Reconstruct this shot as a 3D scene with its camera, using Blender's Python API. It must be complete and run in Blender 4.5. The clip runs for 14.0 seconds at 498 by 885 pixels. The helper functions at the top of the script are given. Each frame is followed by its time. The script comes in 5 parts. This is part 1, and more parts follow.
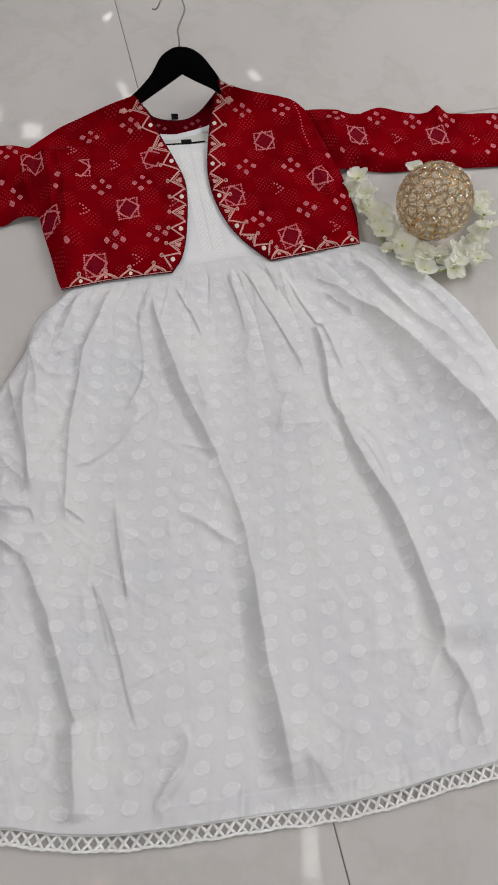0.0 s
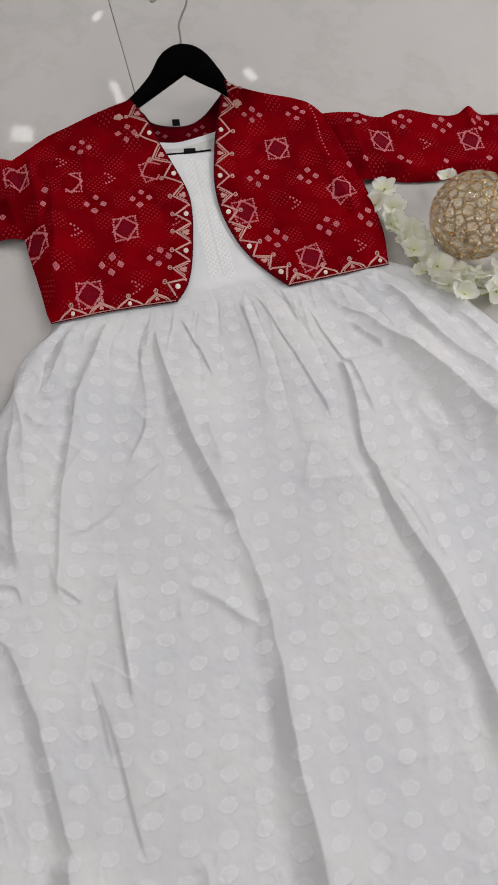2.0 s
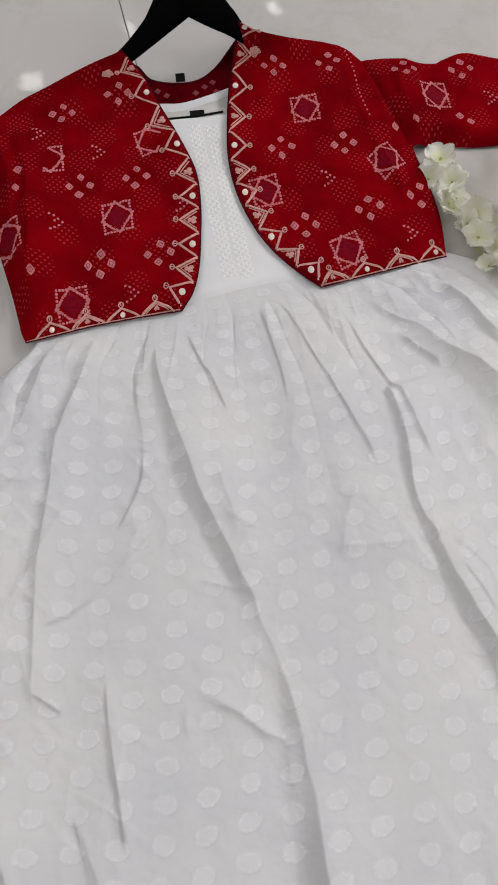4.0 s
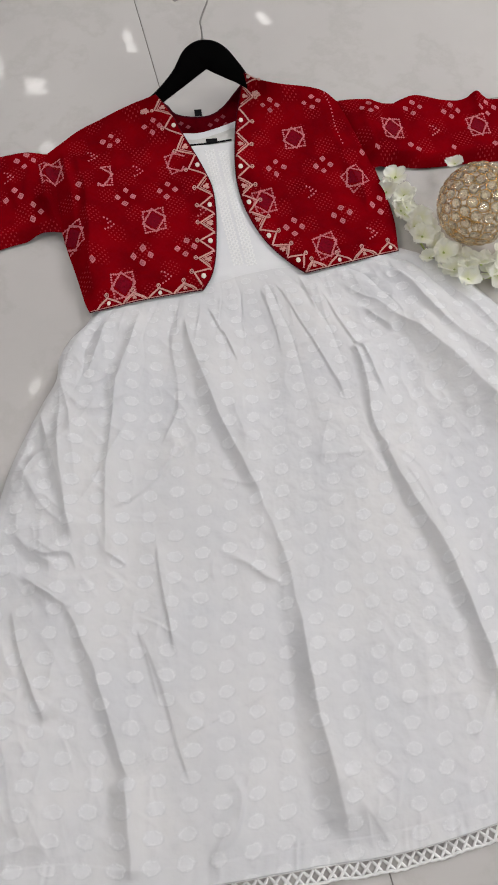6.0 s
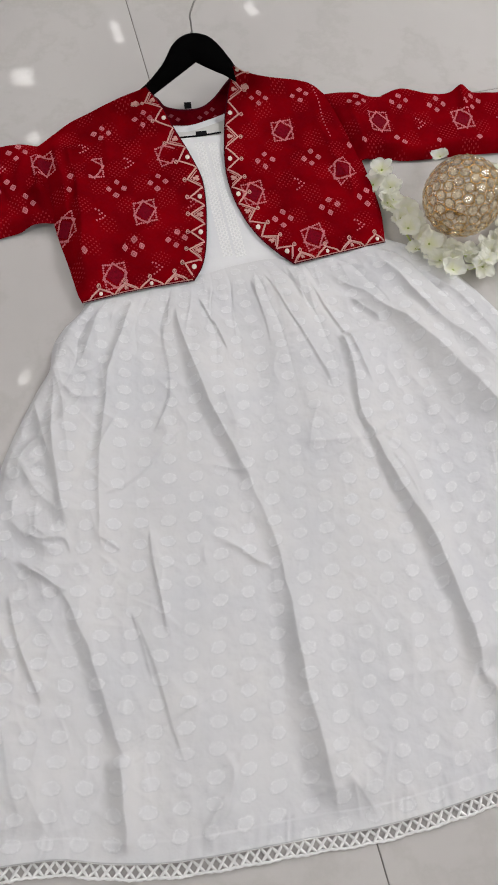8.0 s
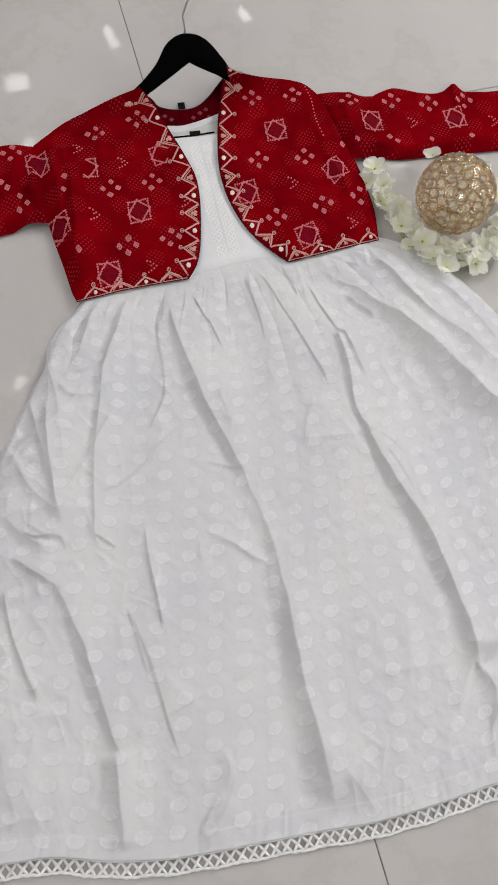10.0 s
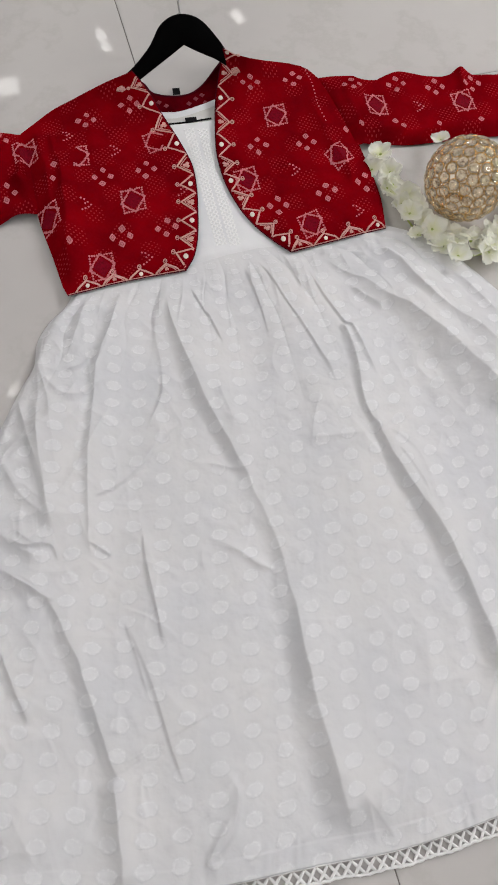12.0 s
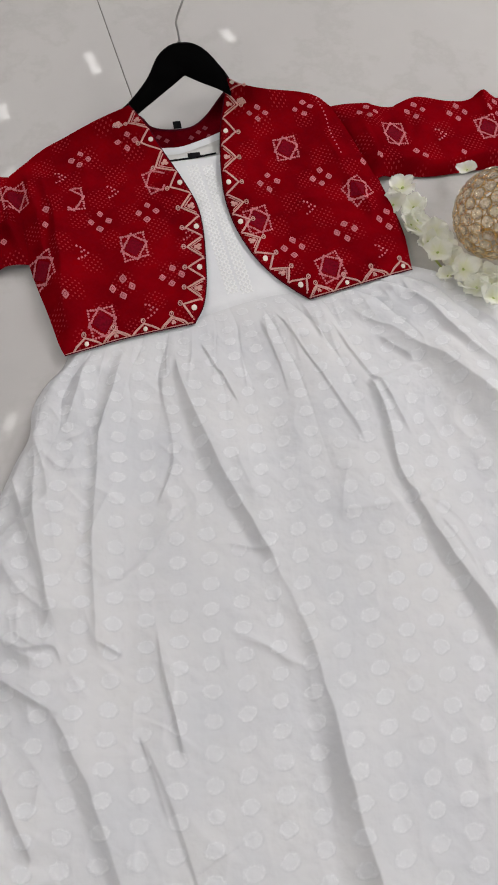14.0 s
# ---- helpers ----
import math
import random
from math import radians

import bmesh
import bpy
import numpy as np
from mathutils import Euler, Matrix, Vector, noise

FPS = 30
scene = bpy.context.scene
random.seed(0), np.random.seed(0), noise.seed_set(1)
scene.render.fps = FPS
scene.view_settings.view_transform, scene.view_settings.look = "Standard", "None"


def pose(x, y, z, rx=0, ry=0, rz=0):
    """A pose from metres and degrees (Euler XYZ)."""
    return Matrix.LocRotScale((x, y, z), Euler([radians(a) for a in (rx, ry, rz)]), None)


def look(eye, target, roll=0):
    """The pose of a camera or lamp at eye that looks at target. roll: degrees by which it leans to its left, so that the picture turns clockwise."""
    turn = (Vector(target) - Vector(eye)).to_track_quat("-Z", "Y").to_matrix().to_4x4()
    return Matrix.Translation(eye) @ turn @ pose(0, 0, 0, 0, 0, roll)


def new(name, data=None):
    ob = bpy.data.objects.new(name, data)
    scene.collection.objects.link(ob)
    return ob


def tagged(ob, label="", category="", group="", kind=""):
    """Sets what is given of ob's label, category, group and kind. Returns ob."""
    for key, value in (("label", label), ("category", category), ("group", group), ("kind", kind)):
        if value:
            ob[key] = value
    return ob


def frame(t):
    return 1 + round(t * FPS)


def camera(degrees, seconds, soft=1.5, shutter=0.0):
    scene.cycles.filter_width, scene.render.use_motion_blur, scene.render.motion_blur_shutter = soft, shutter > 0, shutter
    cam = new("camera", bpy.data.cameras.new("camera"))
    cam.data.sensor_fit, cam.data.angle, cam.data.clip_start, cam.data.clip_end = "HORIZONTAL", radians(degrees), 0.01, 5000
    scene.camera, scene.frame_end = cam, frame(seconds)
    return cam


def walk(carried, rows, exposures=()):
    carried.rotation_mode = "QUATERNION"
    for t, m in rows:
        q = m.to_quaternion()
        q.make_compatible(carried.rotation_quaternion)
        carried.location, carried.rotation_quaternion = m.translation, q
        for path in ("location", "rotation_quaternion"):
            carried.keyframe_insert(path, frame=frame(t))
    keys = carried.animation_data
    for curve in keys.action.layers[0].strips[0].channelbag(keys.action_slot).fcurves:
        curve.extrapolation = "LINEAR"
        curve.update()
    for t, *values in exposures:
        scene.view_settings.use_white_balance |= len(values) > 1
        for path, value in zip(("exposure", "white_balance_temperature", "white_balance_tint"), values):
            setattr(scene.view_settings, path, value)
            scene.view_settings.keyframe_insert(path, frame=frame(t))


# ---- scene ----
# ---------------------------------------------------------------- camera
cam = camera(36.53, 14.0, soft=1.8)
PATH = [
    (0, (0.0109, -0.0042, 1.0312), (0.0913, 0.7281, -0.3892), 7.55),
    (0.5, (0.0069, -0.0012, 1.0128), (0.0871, 0.7344, -0.4057), 7.25),
    (1, (0.0026, 0.0037, 1.0097), (0.0809, 0.7340, -0.4117), 6.89),
    (1.5, (-0.0029, 0.0482, 0.9898), (0.0778, 0.7783, -0.4316), 6.74),
    (2, (-0.0151, 0.1384, 0.9260), (0.0718, 0.8680, -0.4953), 7.19),
    (2.5, (-0.0095, 0.2285, 0.8590), (0.0652, 0.9131, -0.5852), 6.18),
    (3, (0.0008, 0.3040, 0.8047), (0.0554, 0.9604, -0.6535), 4.76),
    (3.5, (0.0034, 0.3418, 0.7693), (0.0490, 0.9768, -0.6987), 4.31),
    (4, (-0.0006, 0.3397, 0.7853), (0.0304, 0.9692, -0.6854), 3.11),
    (4.2, (-0.0044, 0.3309, 0.8032), (0.0253, 0.9613, -0.6671), 3.02),
    (6.3, (-0.0347, 0.1142, 1.0721), (0.0287, 0.7353, -0.4010), 5.88),
    (6.5, (-0.0351, 0.1085, 1.0781), (0.0314, 0.7279, -0.3957), 6.21),
    (7, (-0.0323, 0.1020, 1.0847), (0.0393, 0.7122, -0.3927), 6.83),
    (7.5, (-0.0347, 0.1085, 1.0795), (0.0419, 0.7167, -0.3984), 7.15),
    (8, (-0.0367, 0.1157, 1.0728), (0.0451, 0.7230, -0.4053), 7.35),
    (8.5, (-0.0404, 0.1197, 1.0744), (0.0465, 0.7254, -0.4040), 7.71),
    (11, (-0.0317, 0.0928, 1.0476), (0.0597, 0.7200, -0.4215), 7.28),
    (11.5, (-0.0354, 0.1024, 1.0271), (0.0577, 0.7302, -0.4416), 7.21),
    (12, (-0.0398, 0.1215, 0.9999), (0.0554, 0.7526, -0.4673), 7.18),
    (12.5, (-0.0477, 0.1442, 0.9741), (0.0506, 0.7743, -0.4934), 7.21),
    (13, (-0.0501, 0.1696, 0.9537), (0.0502, 0.8033, -0.5120), 6.94),
    (13.5, (-0.0581, 0.1938, 0.9510), (0.0441, 0.8362, -0.5108), 6.49),
    (14, (-0.0622, 0.2420, 0.9255), (0.0387, 0.8969, -0.5309), 5.75),
]
EXPOSURES = [(0, -0.11), (3.0, -0.09), (4.2, -0.07), (6.3, 0.03), (12.0, 0.02), (14.0, 0.0)]
walk(cam, [(t, look(eye, target, roll)) for t, eye, target, roll in PATH], EXPOSURES)
from mathutils.bvhtree import BVHTree

# ---------------------------------------------------------------- world, lights
world = bpy.data.worlds.new("world")
scene.world = world
world.use_nodes = True
world.node_tree.nodes["Background"].inputs[0].default_value = (0.9, 0.95, 1.0, 1)
world.node_tree.nodes["Background"].inputs[1].default_value = 0.05

CEILING = 2.7
AXIS = radians(13.6)  # the tiles and the dress lie turned by this


def ceiling_area(x, y, sx, sy, watts, colour=(0.96, 0.97, 1.0)):
    data = bpy.data.lights.new("panel_light", "AREA")
    data.shape, data.size, data.size_y = "RECTANGLE", sx, sy
    data.energy, data.color = watts, colour
    ob = new("panel_light", data)
    ob.location = (x, y, CEILING - 0.03)
    return ob


# Unseen ceiling panels, added as key and fill light for the folds
ADDED_PANELS = [(2.8, 2.6, 1.2, 1.8, 67), (-2.4, 2.7, 1.2, 0.6, 16), (2.7, 0.1, 1.2, 0.6, 13), (0.4, 6.45, 1.2, 0.6, 13), (-2.2, 0.0, 1.2, 0.6, 8), (0.5, -2.0, 1.2, 0.6, 13)]
for px, py, sx, sy, watts in ADDED_PANELS:
    ceiling_area(px, py, sx, sy, watts)


# ---------------------------------------------------------------- materials
class Nodes:
    """A small hand for writing node materials."""

    def __init__(self, name, rough=0.6, metal=0.0, colour=(0.8, 0.8, 0.8), spec=0.5):
        self.mat = bpy.data.materials.new(name)
        self.mat.use_nodes = True
        self.tree = self.mat.node_tree
        self.bsdf = self.tree.nodes["Principled BSDF"]
        self.set("Base Color", (*colour, 1))
        self.set("Roughness", rough)
        self.set("Metallic", metal)
        self.set("Specular IOR Level", spec)

    def set(self, socket, value):
        self.bsdf.inputs[socket].default_value = value

    def add(self, kind, **values):
        node = self.tree.nodes.new(kind)
        for key, value in values.items():
            if key in node.inputs:
                node.inputs[key].default_value = value
        return node

    def link(self, a, b):
        self.tree.links.new(a, b)

    def math(self, op, a, b=None, c=None):
        node = self.tree.nodes.new("ShaderNodeMath")
        node.operation = op
        for i, v in enumerate((a, b, c)):
            if v is None:
                continue
            if isinstance(v, (int, float)):
                node.inputs[i].default_value = v
            else:
                self.link(v, node.inputs[i])
        return node.outputs[0]

    def coords(self, kind="Object", scale=(1, 1, 1), turn=0.0):
        tc = self.tree.nodes.new("ShaderNodeTexCoord")
        mp = self.tree.nodes.new("ShaderNodeMapping")
        mp.inputs["Scale"].default_value = scale
        mp.inputs["Rotation"].default_value = (0, 0, turn)
        self.link(tc.outputs[kind], mp.inputs[0])
        return mp.outputs[0]

    def noise(self, scale, detail=4, rough=0.5, vector=None):
        node = self.tree.nodes.new("ShaderNodeTexNoise")
        node.inputs["Scale"].default_value = scale
        node.inputs["Detail"].default_value = detail
        node.inputs["Roughness"].default_value = rough
        self.link(vector if vector is not None else self.coords(), node.inputs["Vector"])
        return node.outputs["Fac"]

    def ramp(self, fac, a, b, lo=0.0, hi=1.0):
        node = self.tree.nodes.new("ShaderNodeValToRGB")
        node.color_ramp.elements[0].position, node.color_ramp.elements[1].position = lo, hi
        node.color_ramp.elements[0].color, node.color_ramp.elements[1].color = (*a, 1), (*b, 1)
        self.link(fac, node.inputs[0])
        return node.outputs[0]

    def mix(self, fac, a, b):
        node = self.tree.nodes.new("ShaderNodeMix")
        node.data_type = "RGBA"
        if isinstance(fac, (int, float)):
            node.inputs[0].default_value = fac
        else:
            self.link(fac, node.inputs[0])
        for slot, v in ((6, a), (7, b)):
            if isinstance(v, tuple):
                node.inputs[slot].default_value = (*v, 1)
            else:
                self.link(v, node.inputs[slot])
        return node.outputs[2]

    def colour(self, out):
        self.link(out, self.bsdf.inputs["Base Color"])

    def bump(self, height, strength=0.3, distance=0.001):
        node = self.tree.nodes.new("ShaderNodeBump")
        node.inputs["Strength"].default_value = strength
        node.inputs["Distance"].default_value = distance
        self.link(height, node.inputs["Height"])
        self.link(node.outputs[0], self.bsdf.inputs["Normal"])


def split(m, vector):
    node = m.tree.nodes.new("ShaderNodeSeparateXYZ")
    m.link(vector, node.inputs[0])
    return node.outputs


def tile_material():
    m = Nodes("polished_tile", rough=0.06)
    cloud = m.noise(1.6, 6, 0.6)
    base = m.ramp(cloud, (0.48, 0.458, 0.446), (0.55, 0.528, 0.512), 0.3, 0.7)
    vein = m.noise(2.3, 8, 0.65)
    line = m.math("ABSOLUTE", m.math("SUBTRACT", vein, 0.5))
    fine = m.ramp(line, (1, 1, 1), (0, 0, 0), 0.0, 0.03)
    bw = m.tree.nodes.new("ShaderNodeRGBToBW")
    m.link(fine, bw.inputs[0])
    m.colour(m.mix(m.math("MULTIPLY", bw.outputs[0], 0.20), base, (0.36, 0.34, 0.31)))
    m.link(m.math("ADD", m.math("MULTIPLY", m.noise(30, 3), 0.03), 0.012), m.bsdf.inputs["Roughness"])
    m.bump(m.noise(5, 2), 0.01, 0.001)
    return m.mat


def plain(name, colour, rough=0.6, metal=0.0, vary=0.08, scale=20.0, bump=0.15, depth=0.0006, spec=0.3):
    m = Nodes(name, rough, metal, colour, spec)
    lo = tuple(c * (1 - vary) for c in colour)
    hi = tuple(min(1, c * (1 + vary)) for c in colour)
    m.colour(m.ramp(m.noise(scale, 5, 0.6), lo, hi, 0.3, 0.7))
    if bump:
        m.bump(m.noise(scale * 12, 3), bump, depth)
    return m.mat


def weave(m, pitch=0.0009):
    """Height of a plain weave from the object's own metres."""
    x, y, _ = split(m, m.coords("Object", turn=AXIS))
    a = m.math("SINE", m.math("MULTIPLY", x, 6.2832 / pitch))
    b = m.math("SINE", m.math("MULTIPLY", y, 6.2832 / pitch))
    return m.math("MULTIPLY", a, b)


def dotted_white():
    """White cotton silk with a woven pattern of oval dots."""
    m = Nodes("white_dotted_cotton", rough=0.62, spec=0.3)
    u, v, _ = split(m, m.coords("UV"))
    drift = m.noise(11, 2, 0.5, m.coords("UV"))
    drift2 = m.noise(9, 2, 0.5, m.coords("UV", (1, 1, 1), 1.2))
    u = m.math("ADD", u, m.math("MULTIPLY", m.math("SUBTRACT", drift, 0.5), 0.014))
    v = m.math("ADD", v, m.math("MULTIPLY", m.math("SUBTRACT", drift2, 0.5), 0.014))
    wob = m.noise(150, 4, 0.7, m.coords("UV"))
    un = m.math("DIVIDE", u, 0.0445)
    vn = m.math("DIVIDE", v, 0.0305)
    fu = m.math("SUBTRACT", m.math("FRACT", un), 0.5)
    fv = m.math("SUBTRACT", m.math("FRACT", vn), 0.5)
    lean = m.math("ADD", fv, m.math("MULTIPLY", fu, -0.12))
    ax = m.math("MULTIPLY", fu, 3.15)
    ay = m.math("MULTIPLY", lean, 3.3)
    r = m.math("SQRT", m.math("ADD", m.math("MULTIPLY", ax, ax), m.math("MULTIPLY", ay, ay)))
    r = m.math("ADD", r, m.math("MULTIPLY", m.math("SUBTRACT", wob, 0.5), 0.75))
    dot = m.math("SMOOTH_MIN", 1.0, m.math("MAXIMUM", 0.0, m.math("MULTIPLY", m.math("SUBTRACT", 1.04, r), 3.2)), 0.1)
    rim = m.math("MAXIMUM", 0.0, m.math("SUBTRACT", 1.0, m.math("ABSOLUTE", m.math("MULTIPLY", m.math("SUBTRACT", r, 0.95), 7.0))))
    soil = m.ramp(m.noise(7, 4), (0.610, 0.613, 0.636), (0.672, 0.664, 0.668), 0.35, 0.65)
    fade = m.ramp(m.noise(16, 2), (0.50, 0.50, 0.50), (1, 1, 1), 0.35, 0.65)
    strength = m.tree.nodes.new("ShaderNodeRGBToBW")
    m.link(fade, strength.inputs[0])
    gathers = m.math("ADD", 0.35, m.math("MULTIPLY", 0.65, m.math("MINIMUM", 1.0, m.math("DIVIDE", v, 0.13))))
    thread = m.math("ADD", 0.55, m.math("MULTIPLY", m.noise(420, 2, 0.6, m.coords("UV")), 0.8))
    thread = m.math("MULTIPLY", thread, gathers)
    body = m.mix(m.math("MULTIPLY", m.math("MULTIPLY", dot, thread), strength.outputs[0]), soil, (0.690, 0.691, 0.708))
    # Thread shade put into the colour: each dot's rim darkens on its low side
    shade_side = m.math("ADD", 0.35, m.math("MULTIPLY", 2.6, m.math("MAXIMUM", 0.0, m.math("ADD", m.math("MULTIPLY", fu, 0.6), fv))))
    rim = m.math("MULTIPLY", rim, m.math("MINIMUM", 1.3, shade_side))
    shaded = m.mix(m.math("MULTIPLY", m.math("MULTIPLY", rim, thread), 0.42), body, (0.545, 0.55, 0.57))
    m.link(m.math("SUBTRACT", 0.66, m.math("MULTIPLY", dot, 0.16)), m.bsdf.inputs["Roughness"])
    edge_thread = m.math("MAXIMUM", 0.0, m.math("SUBTRACT", 1.0, m.math("ABSOLUTE", m.math("MULTIPLY", m.math("SUBTRACT", r, 0.72), 5.0))))
    broken = m.math("GREATER_THAN", m.noise(240, 2, 0.6, m.coords("UV")), 0.50)
    edge_thread = m.math("MULTIPLY", m.math("MULTIPLY", edge_thread, broken), strength.outputs[0])
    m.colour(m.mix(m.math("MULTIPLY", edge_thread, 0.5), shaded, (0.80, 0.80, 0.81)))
    h = m.math("ADD", m.math("MULTIPLY", edge_thread, 0.8), m.math("MULTIPLY", dot, 0.5))
    h = m.math("ADD", h, m.math("MULTIPLY", m.noise(260, 3), 0.5))
    h = m.math("ADD", h, m.math("MULTIPLY", m.noise(45, 5, 0.65), 1.6))
    m.bump(h, 0.35, 0.0012)
    return m.mat


def plain_white():
    m = Nodes("white_cotton", rough=0.7)
    m.set("Sheen Weight", 0.15)
    m.colour(m.ramp(m.noise(9, 4), (0.69, 0.695, 0.715), (0.75, 0.75, 0.76), 0.35, 0.65))
    m.bump(m.math("ADD", m.math("MULTIPLY", m.noise(60, 5, 0.6), 1.5), m.math("MULTIPLY", m.noise(400, 2), 0.4)), 0.3, 0.001)
    return m.mat


def red_print():
    """Crimson cloth with fields of tiny tie-dyed specks."""
    m = Nodes("crimson_printed_cotton", rough=0.85, spec=0.0)
    x, y, _ = split(m, m.coords("Object", turn=-AXIS))
    a = m.math("DIVIDE", m.math("ADD", x, y), 0.0085)
    b = m.math("DIVIDE", m.math("SUBTRACT", x, y), 0.0085)
    fa = m.math("SUBTRACT", m.math("FRACT", a), 0.5)
    fb = m.math("SUBTRACT", m.math("FRACT", b), 0.5)
    r = m.math("SQRT", m.math("ADD", m.math("MULTIPLY", fa, fa), m.math("MULTIPLY", fb, fb)))
    speck = m.math("GREATER_THAN", 0.23, m.math("ADD", r, m.math("MULTIPLY", m.math("SUBTRACT", m.noise(300, 2), 0.5), 0.25)))
    field = m.math("MULTIPLY", m.math("SINE", m.math("MULTIPLY", x, 88.0)), m.math("SINE", m.math("MULTIPLY", y, 80.0)))
    field = m.math("ADD", field, m.math("MULTIPLY", m.math("SUBTRACT", m.noise(18, 2), 0.5), 1.4))
    mask = m.math("MINIMUM", 1.0, m.math("MAXIMUM", 0.02, m.math("MULTIPLY", field, 3.0)))
    ground = m.ramp(m.noise(14, 5, 0.6), (0.125, 0.0003, 0.003), (0.225, 0.0006, 0.004), 0.3, 0.7)
    m.colour(m.mix(m.math("MULTIPLY", m.math("MULTIPLY", speck, mask), 0.40), ground, (0.48, 0.06, 0.06)))
    m.bump(m.math("ADD", m.math("MULTIPLY", m.noise(500, 2), 0.5), m.math("MULTIPLY", m.noise(40, 4), 1.2)), 0.3, 0.0008)
    return m.mat


def crystal_material():
    m = Nodes("clear_crystal", rough=0.05, colour=(1.0, 0.95, 0.85))
    m.set("Transmission Weight", 0.92)
    m.set("IOR", 1.5)
    clear = m.tree.nodes.new("ShaderNodeBsdfTransparent")
    clear.inputs["Color"].default_value = (1.0, 0.965, 0.89, 1)
    both = m.tree.nodes.new("ShaderNodeMixShader")
    both.inputs[0].default_value = 0.5
    m.link(m.bsdf.outputs[0], both.inputs[1])
    m.link(clear.outputs[0], both.inputs[2])
    m.link(both.outputs[0], m.tree.nodes["Material Output"].inputs["Surface"])
    return m.mat


def petal_material():
    m = Nodes("silk_petal", rough=0.6)
    uv = m.coords("UV")
    _, v, _ = split(m, uv)
    streak = m.noise(9, 4, 0.6, uv)
    tint = m.ramp(m.math("ADD", v, m.math("MULTIPLY", m.math("SUBTRACT", streak, 0.5), 0.35)), (0.74, 0.77, 0.38), (0.92, 0.92, 0.87), 0.05, 0.52)
    info = m.tree.nodes.new("ShaderNodeObjectInfo")
    m.colour(m.mix(m.math("MULTIPLY", info.outputs["Random"], 0.55), tint, (0.90, 0.90, 0.78)))
    m.bump(streak, 0.3, 0.0006)
    thin = m.tree.nodes.new("ShaderNodeBsdfTranslucent")
    thin.inputs["Color"].default_value = (0.93, 0.93, 0.84, 1)
    both = m.tree.nodes.new("ShaderNodeMixShader")
    both.inputs[0].default_value = 0.40
    m.link(m.bsdf.outputs[0], both.inputs[1])
    m.link(thin.outputs[0], both.inputs[2])
    sheer = m.tree.nodes.new("ShaderNodeBsdfTransparent")
    gauze = m.tree.nodes.new("ShaderNodeMixShader")
    gauze.inputs[0].default_value = 0.06
    m.link(both.outputs[0], gauze.inputs[1])
    m.link(sheer.outputs[0], gauze.inputs[2])
    m.link(gauze.outputs[0], m.tree.nodes["Material Output"].inputs["Surface"])
    return m.mat


def glow(name, colour, strength):
    mat = bpy.data.materials.new(name)
    mat.use_nodes = True
    bsdf = mat.node_tree.nodes["Principled BSDF"]
    bsdf.inputs["Emission Color"].default_value = (*colour, 1)
    bsdf.inputs["Emission Strength"].default_value = strength
    return mat


TILE = tile_material()
GROUT = plain("grey_grout", (0.17, 0.155, 0.14), 0.9, vary=0.2, scale=60)
WALL = plain("cream_wall_paint", (0.46, 0.45, 0.44), 0.8, vary=0.06, scale=3)
CEIL = plain("white_ceiling_paint", (0.72, 0.72, 0.72), 0.85, vary=0.03, scale=3)
METAL_WHITE = plain("white_lamp_rim", (0.75, 0.75, 0.74), 0.4)
DOTTED = dotted_white()
WHITE = plain_white()
LACE = plain("white_lace_cord", (0.80, 0.795, 0.79), 0.75, vary=0.05, scale=90, bump=0.6, depth=0.0008)
STITCH = plain("white_embroidery_thread", (0.80, 0.80, 0.80), 0.5, vary=0.05, scale=120, bump=0.5)
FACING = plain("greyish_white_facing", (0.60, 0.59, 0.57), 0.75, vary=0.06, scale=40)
RED = red_print()
# Inside of the red cloth, its colour darkened for shade within the neck
RED_BACK_SHADED = plain("shaded_red_inside", (0.085, 0.0008, 0.004), 0.8, vary=0.35, scale=40, spec=0.0)
PIPING = plain("maroon_piping", (0.075, 0.002, 0.010), 0.7, vary=0.2, scale=60, spec=0.1)
PRINT = plain("pink_tie_dye_print", (0.50, 0.150, 0.165), 0.75, vary=0.25, scale=180, bump=0.2, spec=0.1)
PRINT_BACK = plain("faint_pink_print", (0.22, 0.05, 0.06), 0.8, vary=0.25, scale=180, bump=0.2, spec=0.05)
PRINT_DARK = plain("magenta_print", (0.165, 0.0014, 0.0095), 0.8, vary=0.35, scale=260, bump=0.2, spec=0.05)
THREAD = plain("cream_pink_embroidery", (0.61, 0.33, 0.29), 0.6, vary=0.22, scale=300, bump=0.8, depth=0.0006)
SEQUIN = plain("pearly_sequin", (0.76, 0.68, 0.60), 0.25, vary=0.05, scale=80, bump=0.1)
BLACK_WOOD = plain("black_lacquered_wood", (0.002, 0.002, 0.002), 0.6, vary=0.3, scale=30, bump=0.1, spec=0.01)
CHROME = plain("steel_wire", (0.30, 0.29, 0.28), 0.32, metal=1.0, vary=0.1, scale=60, bump=0)
LABEL = plain("black_woven_label", (0.004, 0.004, 0.005), 0.7, vary=0.3, scale=200, spec=0.1)
GOLD = plain("gold_wire", (0.46, 0.28, 0.09), 0.26, metal=1.0, vary=0.15, scale=90, bump=0)
CRYSTAL = crystal_material()
PETAL = petal_material()
STEM = plain("pale_green_stem", (0.42, 0.50, 0.16), 0.6, vary=0.25, scale=60)
SPOT_GLOW = glow("spot_glow", (1.0, 0.98, 0.95), 4.5)
ADDED_WARM_GLOW = glow("added_warm_glow", (1.0, 0.62, 0.38), 4.0)
ADDED_PANEL_GLOW = glow("added_panel_glow", (1.0, 0.97, 0.93), 6.0)


